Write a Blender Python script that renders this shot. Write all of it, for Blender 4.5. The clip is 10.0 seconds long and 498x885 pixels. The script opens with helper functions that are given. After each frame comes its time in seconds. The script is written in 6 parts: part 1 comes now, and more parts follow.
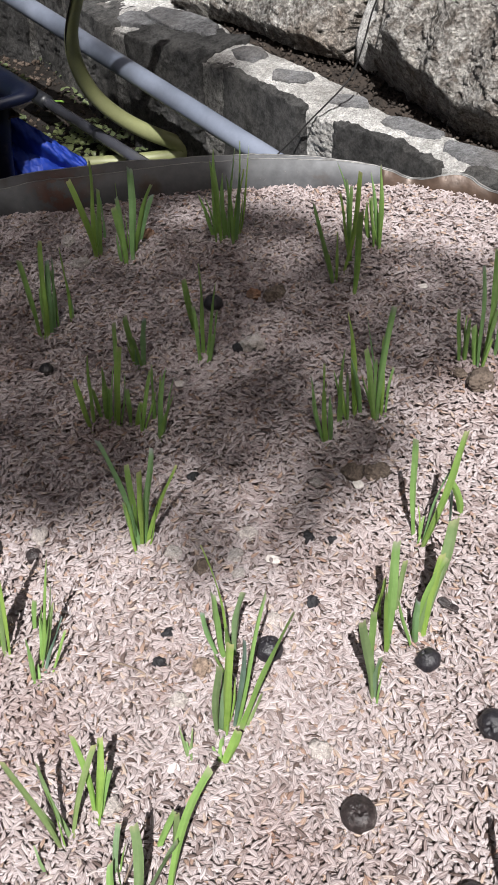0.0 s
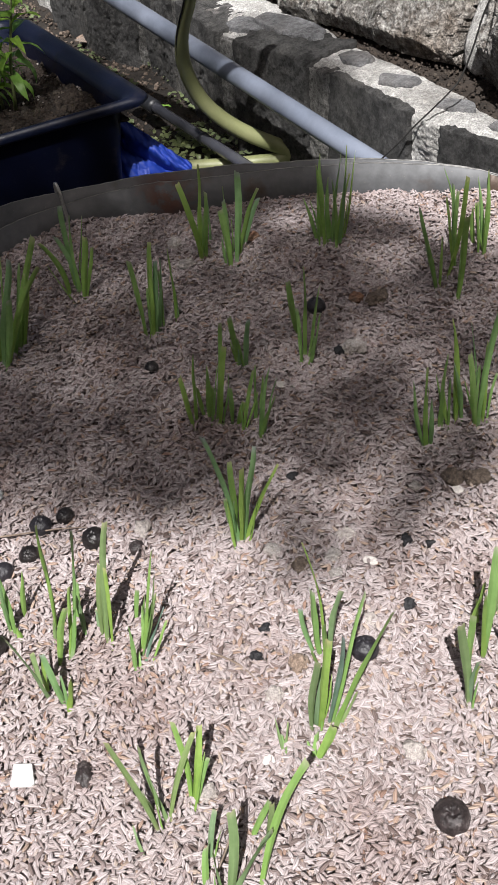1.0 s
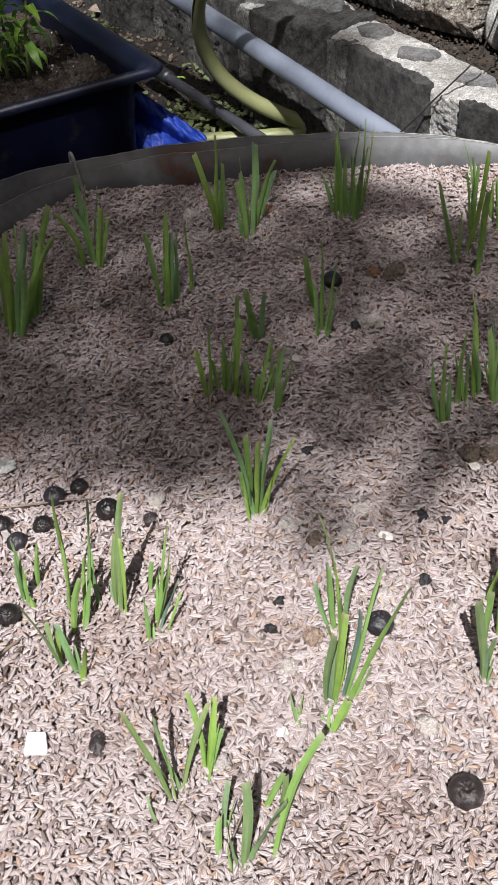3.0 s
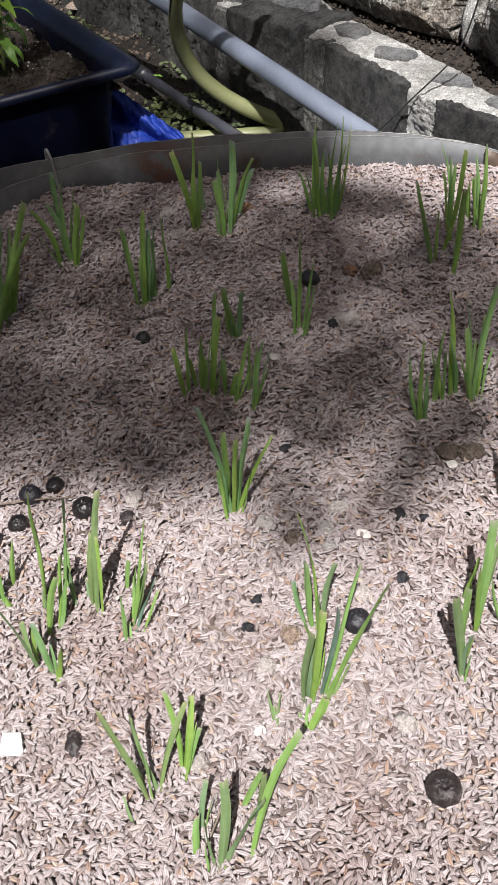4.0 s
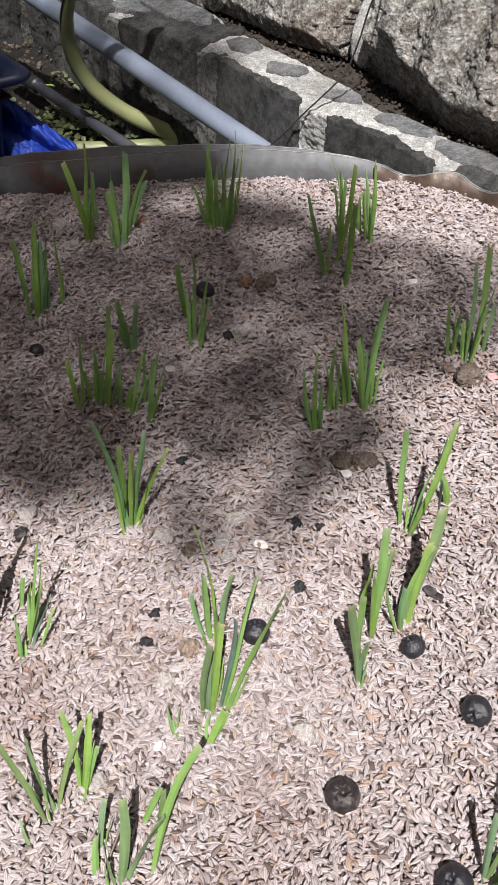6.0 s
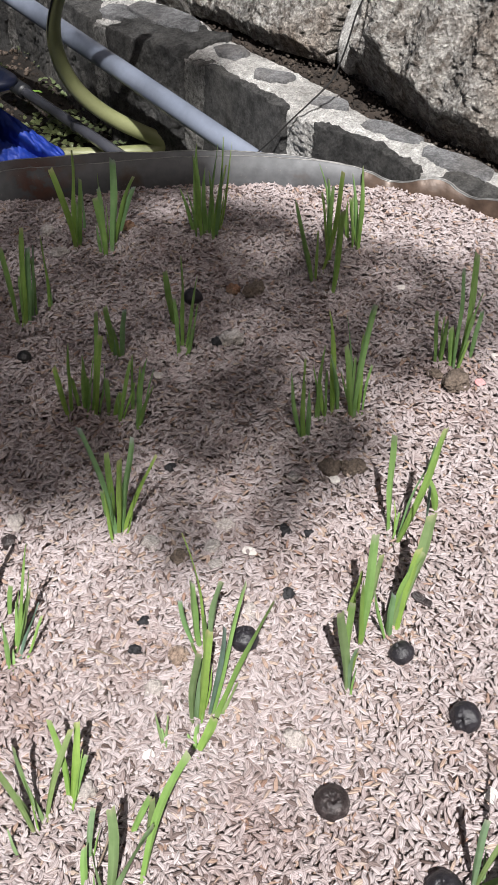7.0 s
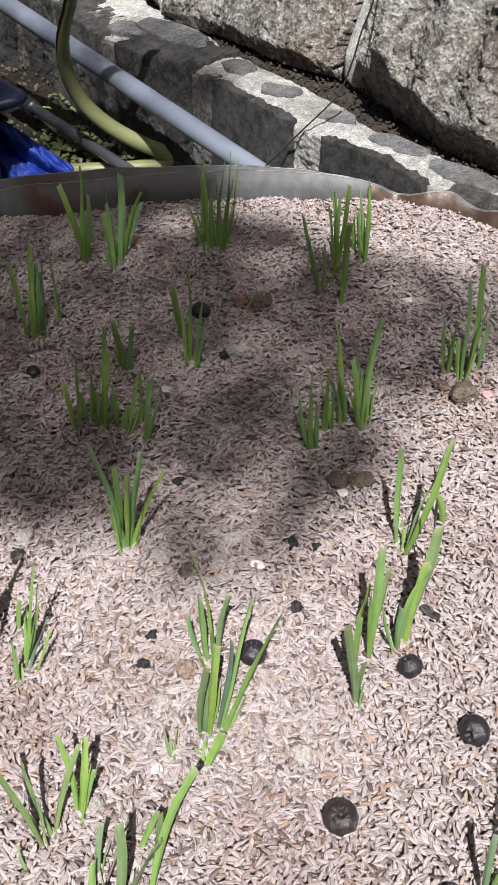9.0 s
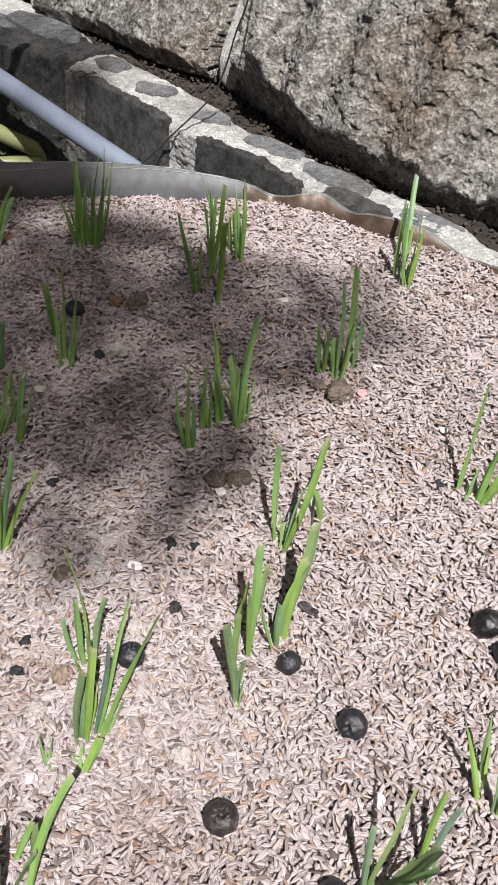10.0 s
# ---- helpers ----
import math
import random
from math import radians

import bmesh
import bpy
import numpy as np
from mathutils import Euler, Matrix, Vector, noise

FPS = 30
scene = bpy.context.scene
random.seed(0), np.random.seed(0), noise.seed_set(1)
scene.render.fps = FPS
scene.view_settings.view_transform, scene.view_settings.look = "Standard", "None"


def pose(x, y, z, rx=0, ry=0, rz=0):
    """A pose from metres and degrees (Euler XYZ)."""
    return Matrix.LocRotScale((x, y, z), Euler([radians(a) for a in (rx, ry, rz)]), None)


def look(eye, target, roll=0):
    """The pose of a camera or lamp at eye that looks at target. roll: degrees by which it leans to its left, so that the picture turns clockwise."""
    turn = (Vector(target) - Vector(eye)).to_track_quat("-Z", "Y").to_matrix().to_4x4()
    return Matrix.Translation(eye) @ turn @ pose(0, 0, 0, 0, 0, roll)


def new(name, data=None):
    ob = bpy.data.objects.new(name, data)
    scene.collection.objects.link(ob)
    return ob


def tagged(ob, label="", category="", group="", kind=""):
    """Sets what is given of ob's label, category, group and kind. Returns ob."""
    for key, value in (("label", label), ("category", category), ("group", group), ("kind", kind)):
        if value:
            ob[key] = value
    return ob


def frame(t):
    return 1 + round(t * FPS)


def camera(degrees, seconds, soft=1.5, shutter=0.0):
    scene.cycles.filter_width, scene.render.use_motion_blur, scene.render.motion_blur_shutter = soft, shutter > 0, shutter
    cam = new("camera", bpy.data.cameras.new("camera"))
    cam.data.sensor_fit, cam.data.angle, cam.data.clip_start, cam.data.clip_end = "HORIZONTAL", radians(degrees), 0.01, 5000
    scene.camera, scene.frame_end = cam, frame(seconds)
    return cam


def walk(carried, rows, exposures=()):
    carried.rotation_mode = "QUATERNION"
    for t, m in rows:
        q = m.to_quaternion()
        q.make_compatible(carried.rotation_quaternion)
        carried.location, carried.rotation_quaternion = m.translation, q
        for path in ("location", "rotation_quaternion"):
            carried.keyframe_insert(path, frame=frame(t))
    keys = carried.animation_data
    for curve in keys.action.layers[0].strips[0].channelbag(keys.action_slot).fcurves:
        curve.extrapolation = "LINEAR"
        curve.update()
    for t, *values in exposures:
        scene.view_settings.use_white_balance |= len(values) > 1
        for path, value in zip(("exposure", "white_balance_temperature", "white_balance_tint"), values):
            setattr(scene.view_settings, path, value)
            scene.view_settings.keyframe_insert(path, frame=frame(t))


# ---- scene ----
cam = camera(29.0, 10.0, soft=0.6)
PATH = [
    (0, -0.0151, -0.3241, 0.4282, 1.70, -43.18, -6.63),
    (0.5, -0.0195, -0.3288, 0.4303, 6.56, -43.26, -9.20),
    (1, -0.0224, -0.3317, 0.4339, 8.74, -42.28, -9.65),
    (1.5, -0.0293, -0.3324, 0.4325, 12.13, -42.89, -11.04),
    (2, -0.0267, -0.3327, 0.4320, 14.23, -42.38, -12.51),
    (2.5, -0.0281, -0.3339, 0.4324, 14.92, -42.14, -12.89),
    (3, -0.0296, -0.3319, 0.4298, 9.42, -43.47, -9.21),
    (3.2, -0.0296, -0.3319, 0.4298, 9.20, -43.55, -9.07),
    (4.3, -0.0300, -0.3313, 0.4265, 5.40, -43.75, -6.60),
    (4.5, -0.0300, -0.3313, 0.4265, 3.39, -43.84, -5.37),
    (5, -0.0282, -0.3304, 0.4255, 0.26, -43.91, -3.53),
    (5.5, -0.0273, -0.3312, 0.4270, -0.18, -43.72, -3.38),
    (7, -0.0266, -0.3300, 0.4276, -1.51, -43.28, -2.75),
    (7.5, -0.0258, -0.3303, 0.4273, -1.44, -43.06, -2.87),
    (8, -0.0257, -0.3302, 0.4274, -1.43, -42.93, -2.91),
    (8.5, -0.0251, -0.3304, 0.4287, -1.12, -42.78, -3.20),
    (9, -0.0243, -0.3304, 0.4296, -0.65, -42.57, -3.64),
    (9.5, -0.0245, -0.3298, 0.4264, -3.86, -42.37, -1.54),
    (10, -0.0230, -0.3289, 0.4233, -10.38, -42.37, 2.41),
]
walk(cam, [(t, pose(x, y, z, 90 + pitch, 0, yaw) @ pose(0, 0, 0, 0, 0, roll)) for t, x, y, z, yaw, pitch, roll in PATH])

# ---- light ----
SUN_FROM = Vector((0.02, -0.62, 1.0)).normalized()
world = bpy.data.worlds.new("sky")
scene.world = world
world.use_nodes = True
_wt = world.node_tree
_sky = _wt.nodes.new("ShaderNodeTexSky")
_sky.sky_type = "NISHITA"
_sky.sun_disc = False
_sky.sun_elevation = math.asin(SUN_FROM.z)
_sky.sun_rotation = math.atan2(SUN_FROM.x, SUN_FROM.y)
_sky.air_density = 0.45
_sky.dust_density = 5.0
_sky.ozone_density = 0.3
_wt.nodes["Background"].inputs["Strength"].default_value = 0.036
_wt.links.new(_sky.outputs[0], _wt.nodes["Background"].inputs["Color"])
sun = new("sun", bpy.data.lights.new("sun", "SUN"))
sun.data.energy = 4.7
sun.data.angle = radians(0.55)
sun.data.color = (1.0, 0.985, 0.975)
sun.matrix_world = look(SUN_FROM * 5, (0, 0, 0))
scene.view_settings.exposure = 0.80


# ---- materials ----
class Nodes:
    """A short way to write node materials."""

    def __init__(self, name, rough=0.7, metal=0.0):
        self.m = bpy.data.materials.new(name)
        self.m.use_nodes = True
        self.t = self.m.node_tree
        self.b = self.t.nodes["Principled BSDF"]
        self.b.inputs["Roughness"].default_value = rough
        self.b.inputs["Metallic"].default_value = metal

    def node(self, kind, **values):
        n = self.t.nodes.new("ShaderNode" + kind)
        for key, v in values.items():
            n.inputs[key.replace("_", " ")].default_value = v
        return n

    def link(self, a, b):
        self.t.links.new(a, b)

    def coords(self):
        return self.node("TexCoord").outputs["Object"]

    def noise(self, scale, detail=6.0, rough=0.6, where=None):
        n = self.node("TexNoise", Scale=scale, Detail=detail, Roughness=rough)
        self.link(where if where is not None else self.coords(), n.inputs["Vector"])
        return n.outputs["Fac"]

    def ramp(self, fac, *stops):
        n = self.node("ValToRGB")
        e = n.color_ramp.elements
        while len(e) < len(stops):
            e.new(0.5)
        for el, (p, c) in zip(e, stops):
            el.position, el.color = p, (*c, 1.0) if len(c) == 3 else c
        self.link(fac, n.inputs["Fac"])
        return n.outputs["Color"]

    def mix(self, fac, a, b, blend="MIX"):
        n = self.t.nodes.new("ShaderNodeMix")
        n.data_type, n.blend_type = "RGBA", blend
        for slot, v in ((0, fac), (6, a), (7, b)):
            if isinstance(v, (int, float)):
                n.inputs[slot].default_value = v
            elif isinstance(v, tuple):
                n.inputs[slot].default_value = (*v, 1.0) if len(v) == 3 else v
            else:
                self.link(v, n.inputs[slot])
        return n.outputs[2]

    def color(self, c):
        self.link(c, self.b.inputs["Base Color"])
        return self

    def rough(self, r):
        self.link(r, self.b.inputs["Roughness"])
        return self

    def bump(self, *heights, strength=0.5):
        prev = None
        for h, dist in heights:
            n = self.node("Bump", Strength=strength, Distance=dist)
            self.link(h, n.inputs["Height"])
            if prev is not None:
                self.link(prev, n.inputs["Normal"])
            prev = n.outputs["Normal"]
        self.link(prev, self.b.inputs["Normal"])
        return self

    def island(self):
        return self.node("NewGeometry").outputs["Random Per Island"]

    def chance(self):
        return self.node("ObjectInfo").outputs["Random"]


def simple(name, c1, c2, scale, rough=0.7, metal=0.0, bump=0.001, fine=6.0):
    """Two tones broken up at two scales, with relief."""
    n = Nodes(name, rough, metal)
    a, b = n.noise(scale), n.noise(scale * fine, 4.0)
    base = n.ramp(a, (0.3, c1), (0.7, c2))
    grain = n.ramp(b, (0.3, (0.72, 0.72, 0.72)), (0.7, (1.15, 1.15, 1.15)))
    n.color(n.mix(1.0, base, grain, "MULTIPLY"))
    n.bump((a, bump * 2), (b, bump), strength=0.6)
    return n.m


def plain(name, c1, c2, scale, rough, dirt=0.25):
    """Smooth plastic: a slow drift of tone, faint scuffs in the gloss, a little settled dirt."""
    n = Nodes(name, rough)
    a, b = n.noise(scale, 3.0), n.noise(scale * 14, 6.0, 0.7)
    base = n.ramp(a, (0.3, c1), (0.7, c2))
    dust = n.ramp(n.noise(scale * 2.6, 8.0, 0.7), (0.56, (0, 0, 0)), (0.80, (dirt, dirt, dirt)))
    base = n.mix(dust, base, (0.13, 0.11, 0.09))
    n.color(n.mix(1.0, base, n.ramp(b, (0.3, (0.93, 0.93, 0.93)), (0.7, (1.05, 1.05, 1.05))), "MULTIPLY"))
    n.rough(n.ramp(b, (0.3, (rough * 0.9,) * 3), (0.75, (min(1.0, rough * 1.35),) * 3)))
    n.bump((b, 0.00008), strength=0.3)
    return n.m


def crusted(name, c1, c2, scab, scale, edge, rough, relief=1.0):
    """A dark wrinkled skin broken by paler scabs."""
    n = Nodes(name, rough)
    a, b = n.noise(scale, 5.0), n.noise(scale * 3.5, 6.0, 0.7)
    base = n.ramp(a, (0.3, c1), (0.7, c2))
    spots = n.ramp(n.noise(scale * 0.8, 7.0, 0.7), (edge, (0, 0, 0)), (edge + 0.12, (1, 1, 1)))
    base = n.mix(spots, base, scab)
    n.color(n.mix(1.0, base, n.ramp(b, (0.3, (0.55, 0.55, 0.55)), (0.7, (1.3, 1.3, 1.3))), "MULTIPLY"))
    n.bump((a, 0.0012 * relief), (b, 0.0006 * relief), strength=0.8)
    return n.m


def husk_material():
    """Dry husks: one even tan each, darker seams along the two ridges, rims darkened for the shaded gaps between husks,
    now and then a rusty or rotten one.
    """
    n = Nodes("rice_husk", 0.72)
    n.b.inputs["Specular IOR Level"].default_value = 0.35
    rnd = n.island()
    tone = n.ramp(rnd, (0.0, (0.080, 0.055, 0.047)), (0.07, (0.25, 0.203, 0.194)), (0.25, (0.345, 0.300, 0.294)), (0.58, (0.395, 0.352, 0.350)), (0.90, (0.45, 0.412, 0.414)), (0.93, (0.40, 0.330, 0.275)), (0.97, (0.35, 0.262, 0.208)), (1.0, (0.28, 0.185, 0.145)))
    patch = n.noise(9.0, 4.0)
    tone = n.mix(1.0, tone, n.ramp(patch, (0.34, (0.80, 0.735, 0.72)), (0.46, (0.98, 0.975, 0.98)), (0.7, (1.04, 1.045, 1.06))), "MULTIPLY")
    uv = n.node("UVMap").outputs["UV"]
    side = n.node("SeparateXYZ")
    n.link(uv, side.inputs[0])
    seam, pale = (0.60, 0.53, 0.51), (1.05, 1.04, 1.04)
    # both end stops paint gap shade onto the rims; seams are the ridges
    tone = n.mix(1.0, tone, n.ramp(side.outputs["X"], (0.0, (0.32, 0.26, 0.24)), (0.13, pale), (0.27, pale), (0.34, seam), (0.41, pale), (0.60, pale), (0.67, seam), (0.74, pale), (0.87, pale), (1.0, (0.32, 0.26, 0.24))), "MULTIPLY")
    tone = n.mix(1.0, tone, n.ramp(n.noise(900.0, 3.0), (0.3, (0.86, 0.84, 0.83)), (0.7, (1.08, 1.08, 1.07))), "MULTIPLY")
    n.color(tone)
    n.bump((n.ramp(side.outputs["X"], (0.27, (1, 1, 1)), (0.34, (0, 0, 0)), (0.41, (1, 1, 1)), (0.60, (1, 1, 1)), (0.67, (0, 0, 0)), (0.74, (1, 1, 1))), 0.0004), (n.noise(1600.0, 3.0), 0.0003), strength=0.5)
    return n.m


HUSK = husk_material()
SOIL = simple("garden_soil", (0.013, 0.0095, 0.007), (0.050, 0.036, 0.027), 45.0, 0.95, bump=0.004)
GROUND = simple("damp_ground", (0.007, 0.0055, 0.0045), (0.030, 0.022, 0.016), 22.0, 0.9, bump=0.006)
BED_SOIL = simple("bed_soil", (0.10, 0.076, 0.064), (0.18, 0.148, 0.132), 240.0, 0.95, bump=0.002)


def leaf_material(name, c1, c2, tip):
    n = Nodes(name, 0.40)
    n.b.inputs["Specular IOR Level"].default_value = 0.5
    uv = n.node("SeparateXYZ")
    n.link(n.node("UVMap").outputs["UV"], uv.inputs[0])
    along = n.ramp(uv.outputs["Y"], (0.0, tip), (0.14, c1), (0.93, c2), (1.0, tip))
    w = n.node("TexWave", Scale=1.6, Distortion=0.6, Detail=1.0)
    w.bands_direction = "X"
    n.link(n.node("UVMap").outputs["UV"], w.inputs["Vector"])
    veins = n.ramp(w.outputs["Fac"], (0.0, (0.98, 0.98, 0.97)), (1.0, (1.02, 1.02, 1.02)))
    c = n.mix(1.0, along, veins, "MULTIPLY")
    c = n.mix(1.0, c, n.ramp(n.noise(130.0), (0.3, (0.82, 0.86, 0.78)), (0.7, (1.1, 1.07, 1.1))), "MULTIPLY")
    c = n.mix(1.0, c, n.ramp(n.chance(), (0.0, (0.84, 0.88, 1.40)), (0.2, (0.95, 0.97, 1.12)), (0.7, (1.04, 1.02, 0.92)), (1.0, (1.16, 1.06, 0.85))), "MULTIPLY")
    n.color(c)
    n.bump((w.outputs["Fac"], 0.0001), strength=0.2)
    n.b.inputs["Transmission Weight"].default_value = 0.0
    n.b.inputs["Subsurface Weight"].default_value = 0.0
    # light shining through the thin blade
    tr = n.node("BsdfTranslucent")
    n.link(c, tr.inputs["Color"])
    mixer = n.node("MixShader", Fac=0.42)
    n.link(n.b.outputs[0], mixer.inputs[1])
    n.link(tr.outputs[0], mixer.inputs[2])
    n.link(mixer.outputs[0], n.t.nodes["Material Output"].inputs["Surface"])
    return n.m


GREEN = leaf_material("green_blade", (0.265, 0.44, 0.115), (0.285, 0.45, 0.145), (0.42, 0.46, 0.28))
BLUISH = leaf_material("bluish_blade", (0.225, 0.335, 0.16), (0.25, 0.36, 0.185), (0.40, 0.44, 0.28))
SHRUB = leaf_material("shrub_leaf", (0.24, 0.44, 0.075), (0.26, 0.46, 0.085), (0.22, 0.30, 0.10))
WEED = leaf_material("weed_leaf", (0.19, 0.24, 0.12), (0.23, 0.28, 0.15), (0.21, 0.25, 0.13))
CANOPY = leaf_material("canopy_leaf", (0.05, 0.11, 0.02), (0.06, 0.12, 0.025), (0.06, 0.10, 0.03))


def sheet_metal():
    n = Nodes("aged_sheet_metal", 0.5, 0.2)
    a, b = n.noise(14.0), n.noise(120.0, 4.0)
    base = n.ramp(a, (0.3, (0.070, 0.072, 0.077)), (0.7, (0.110, 0.112, 0.117)))
    spots = n.ramp(n.noise(16.0, 5.0, 0.55), (0.60, (0, 0, 0)), (0.70, (1, 1, 1)))
    base = n.mix(spots, base, (0.060, 0.040, 0.030))
    d = n.node("VectorMath")
    d.operation = "DISTANCE"
    d.inputs[1].default_value = (-0.132, 0.330, 0.153)
    n.link(n.coords(), d.inputs[0])
    reach = n.node("MapRange", From_Min=0.012, From_Max=0.034, To_Min=1.0, To_Max=0.0)
    n.link(d.outputs["Value"], reach.inputs["Value"])
    patch = n.mix(1.0, reach.outputs[0], n.ramp(n.noise(60.0, 5.0), (0.40, (0, 0, 0)), (0.48, (1, 1, 1))), "MULTIPLY")
    base = n.mix(patch, base, (0.085, 0.040, 0.030))
    specks = n.ramp(n.noise(420.0, 4.0, 0.7), (0.66, (0, 0, 0)), (0.72, (0.7, 0.7, 0.7)))
    base = n.mix(specks, base, (0.22, 0.20, 0.18))
    smear = n.ramp(b, (0.3, (0.75, 0.75, 0.75)), (0.7, (1.1, 1.1, 1.1)))
    n.color(n.mix(1.0, base, smear, "MULTIPLY"))
    n.rough(n.ramp(a, (0.3, (0.50,) * 3), (0.75, (0.68,) * 3)))
    n.bump((a, 0.0015), (b, 0.0002), strength=0.4)
    return n.m


METAL = sheet_metal()
RUSTY = simple("rusty_sheet", (0.050, 0.031, 0.022), (0.115, 0.078, 0.058), 28.0, 0.42, 0.3, 0.0006)
EDGE = simple("bare_cut_metal", (0.16, 0.157, 0.152), (0.30, 0.295, 0.285), 80.0, 0.55, 0.6, 0.0002)


def rock_material(name, light, mid, dark, moss, scale, relief=(0.006, 0.0022), facets=0.0):
    n = Nodes(name, 0.88)
    a, b, c = n.noise(scale), n.noise(scale * 7, 8.0, 0.7), n.noise(scale * 30, 5.0, 0.7)
    base = n.ramp(a, (0.28, mid), (0.55, light), (0.8, mid))
    stain = n.ramp(n.noise(scale * 0.55, 5.0, 0.55), (0.48, (0, 0, 0)), (0.66, (1, 1, 1)))
    base = n.mix(stain, base, moss)
    # relief shade put into colour: pits of both noises darker, high spots paler
    pit_shade = n.ramp(b, (0.40, dark), (0.51, (0.92, 0.92, 0.92)), (0.64, (1.25, 1.24, 1.22)))
    col = n.mix(1.0, base, pit_shade, "MULTIPLY")
    col = n.mix(1.0, col, n.ramp(c, (0.38, (0.55, 0.54, 0.53)), (0.60, (1.18, 1.18, 1.18))), "MULTIPLY")
    heights = [(b, relief[0]), (c, relief[1])]
    if facets:
        # broken crystal faces
        v = n.node("TexVoronoi", Scale=facets)
        warp = n.node("TexNoise", Scale=facets * 0.5, Detail=3.0)
        n.link(n.coords(), warp.inputs["Vector"])
        bent = n.node("MixRGB", Fac=0.012)
        bent.blend_type = "ADD"
        n.link(n.coords(), bent.inputs["Color1"])
        n.link(warp.outputs["Color"], bent.inputs["Color2"])
        n.link(bent.outputs["Color"], v.inputs["Vector"])
        grey = n.node("SeparateColor")
        n.link(v.outputs["Color"], grey.inputs[0])
        col = n.mix(1.0, col, n.ramp(grey.outputs[0], (0.1, (0.66, 0.64, 0.62)), (0.5, (0.98, 0.98, 0.98)), (0.9, (1.22, 1.22, 1.22))), "MULTIPLY")
        heights.append((v.outputs["Distance"], 0.0028))
    n.color(col)
    n.bump(*heights, strength=0.95)
    return n.m


BOULDER = rock_material("rough_boulder", (0.52, 0.505, 0.48), (0.43, 0.405, 0.375), (0.42, 0.38, 0.35), (0.31, 0.245, 0.19), 13.0, (0.016, 0.012), 230.0)
DARK_STONE = rock_material("dark_andesite", (0.092, 0.090, 0.088), (0.058, 0.057, 0.056), (0.40, 0.40, 0.40), (0.105, 0.10, 0.092), 12.0, (0.008, 0.005))
SLATE = rock_material("grey_slab", (0.25, 0.252, 0.26), (0.19, 0.191, 0.197), (0.6, 0.6, 0.6), (0.16, 0.148, 0.14), 18.0)
MORTAR = rock_material("cement_mortar", (0.74, 0.73, 0.71), (0.63, 0.62, 0.60), (0.78, 0.77, 0.76), (0.44, 0.425, 0.405), 16.0, (0.006, 0.004))
# rougher kerb mortar with the shade of the joints put into its grey
SHADED_MORTAR = rock_material("shaded_mortar", (0.34, 0.33, 0.315), (0.21, 0.203, 0.193), (0.35, 0.34, 0.33), (0.13, 0.124, 0.116), 26.0, (0.008, 0.005))
PVC = plain("grey_pvc", (0.15, 0.172, 0.22), (0.195, 0.217, 0.268), 12.0, 0.20, 0.12)
DARK_PVC = plain("dark_grey_pvc", (0.042, 0.043, 0.052), (0.062, 0.064, 0.074), 20.0, 0.20, 0.1)
BLACK_PVC = simple("black_plastic", (0.012, 0.013, 0.016), (0.025, 0.026, 0.03), 30.0, 0.45, bump=0.0003)
HOSE = plain("yellowed_hose", (0.20, 0.215, 0.095), (0.26, 0.27, 0.135), 18.0, 0.42)
BASIN = plain("navy_plastic", (0.0020, 0.0032, 0.013), (0.0038, 0.006, 0.022), 20.0, 0.38, 0.30)
BASIN.node_tree.nodes["Principled BSDF"].inputs["Specular IOR Level"].default_value = 0.25
# a little paler than the body: the rim's highlight sits in its colour
BASIN_LIP = plain("highlit_navy_rim", (0.0028, 0.0042, 0.014), (0.0055, 0.009, 0.026), 26.0, 0.34, 0.25)
TARP = plain("blue_tarp", (0.005, 0.030, 0.27), (0.010, 0.046, 0.35), 30.0, 0.55, 0.3)
WIRE = simple("dark_wire", (0.012, 0.012, 0.012), (0.03, 0.028, 0.026), 60.0, 0.5, bump=0.0002)
STEEL = simple("galvanised_wire", (0.42, 0.42, 0.40), (0.58, 0.57, 0.55), 90.0, 0.4, 0.6, 0.0002)
TERRACOTTA = simple("terracotta", (0.065, 0.028, 0.020), (0.11, 0.05, 0.036), 30.0, 0.8, bump=0.0006)
NUT = simple("blackened_fruit", (0.010, 0.009, 0.012), (0.027, 0.024, 0.029), 140.0, 0.42, bump=0.0007)
NUT_BROWN = crusted("brown_fruit", (0.012, 0.009, 0.009), (0.048, 0.036, 0.036), (0.14, 0.12, 0.115), 260.0, 0.56, 0.40, 0.7)
NUT_SCAB = crusted("scabby_fruit", (0.006, 0.005, 0.005), (0.020, 0.016, 0.016), (0.20, 0.19, 0.19), 230.0, 0.59, 0.32, 0.5)
CRUST = crusted("whitish_crust", (0.17, 0.165, 0.15), (0.27, 0.265, 0.25), (0.48, 0.48, 0.46), 130.0, 0.46, 0.9)
CHAR = simple("charcoal", (0.006, 0.006, 0.008), (0.022, 0.021, 0.024), 260.0, 0.6, bump=0.001)
PALE_STONE = rock_material("pale_pebble", (0.62, 0.56, 0.53), (0.55, 0.49, 0.46), (0.85, 0.83, 0.82), (0.50, 0.44, 0.40), 70.0, (0.0016, 0.0008))
GREY_STONE = rock_material("grey_pebble", (0.54, 0.50, 0.475), (0.46, 0.42, 0.40), (0.8, 0.78, 0.77), (0.38, 0.33, 0.30), 70.0, (0.0016, 0.0008))
BROWN_STONE = rock_material("brown_pebble", (0.23, 0.18, 0.145), (0.15, 0.112, 0.085), (0.55, 0.52, 0.5), (0.11, 0.08, 0.06), 70.0, (0.0016, 0.0008))
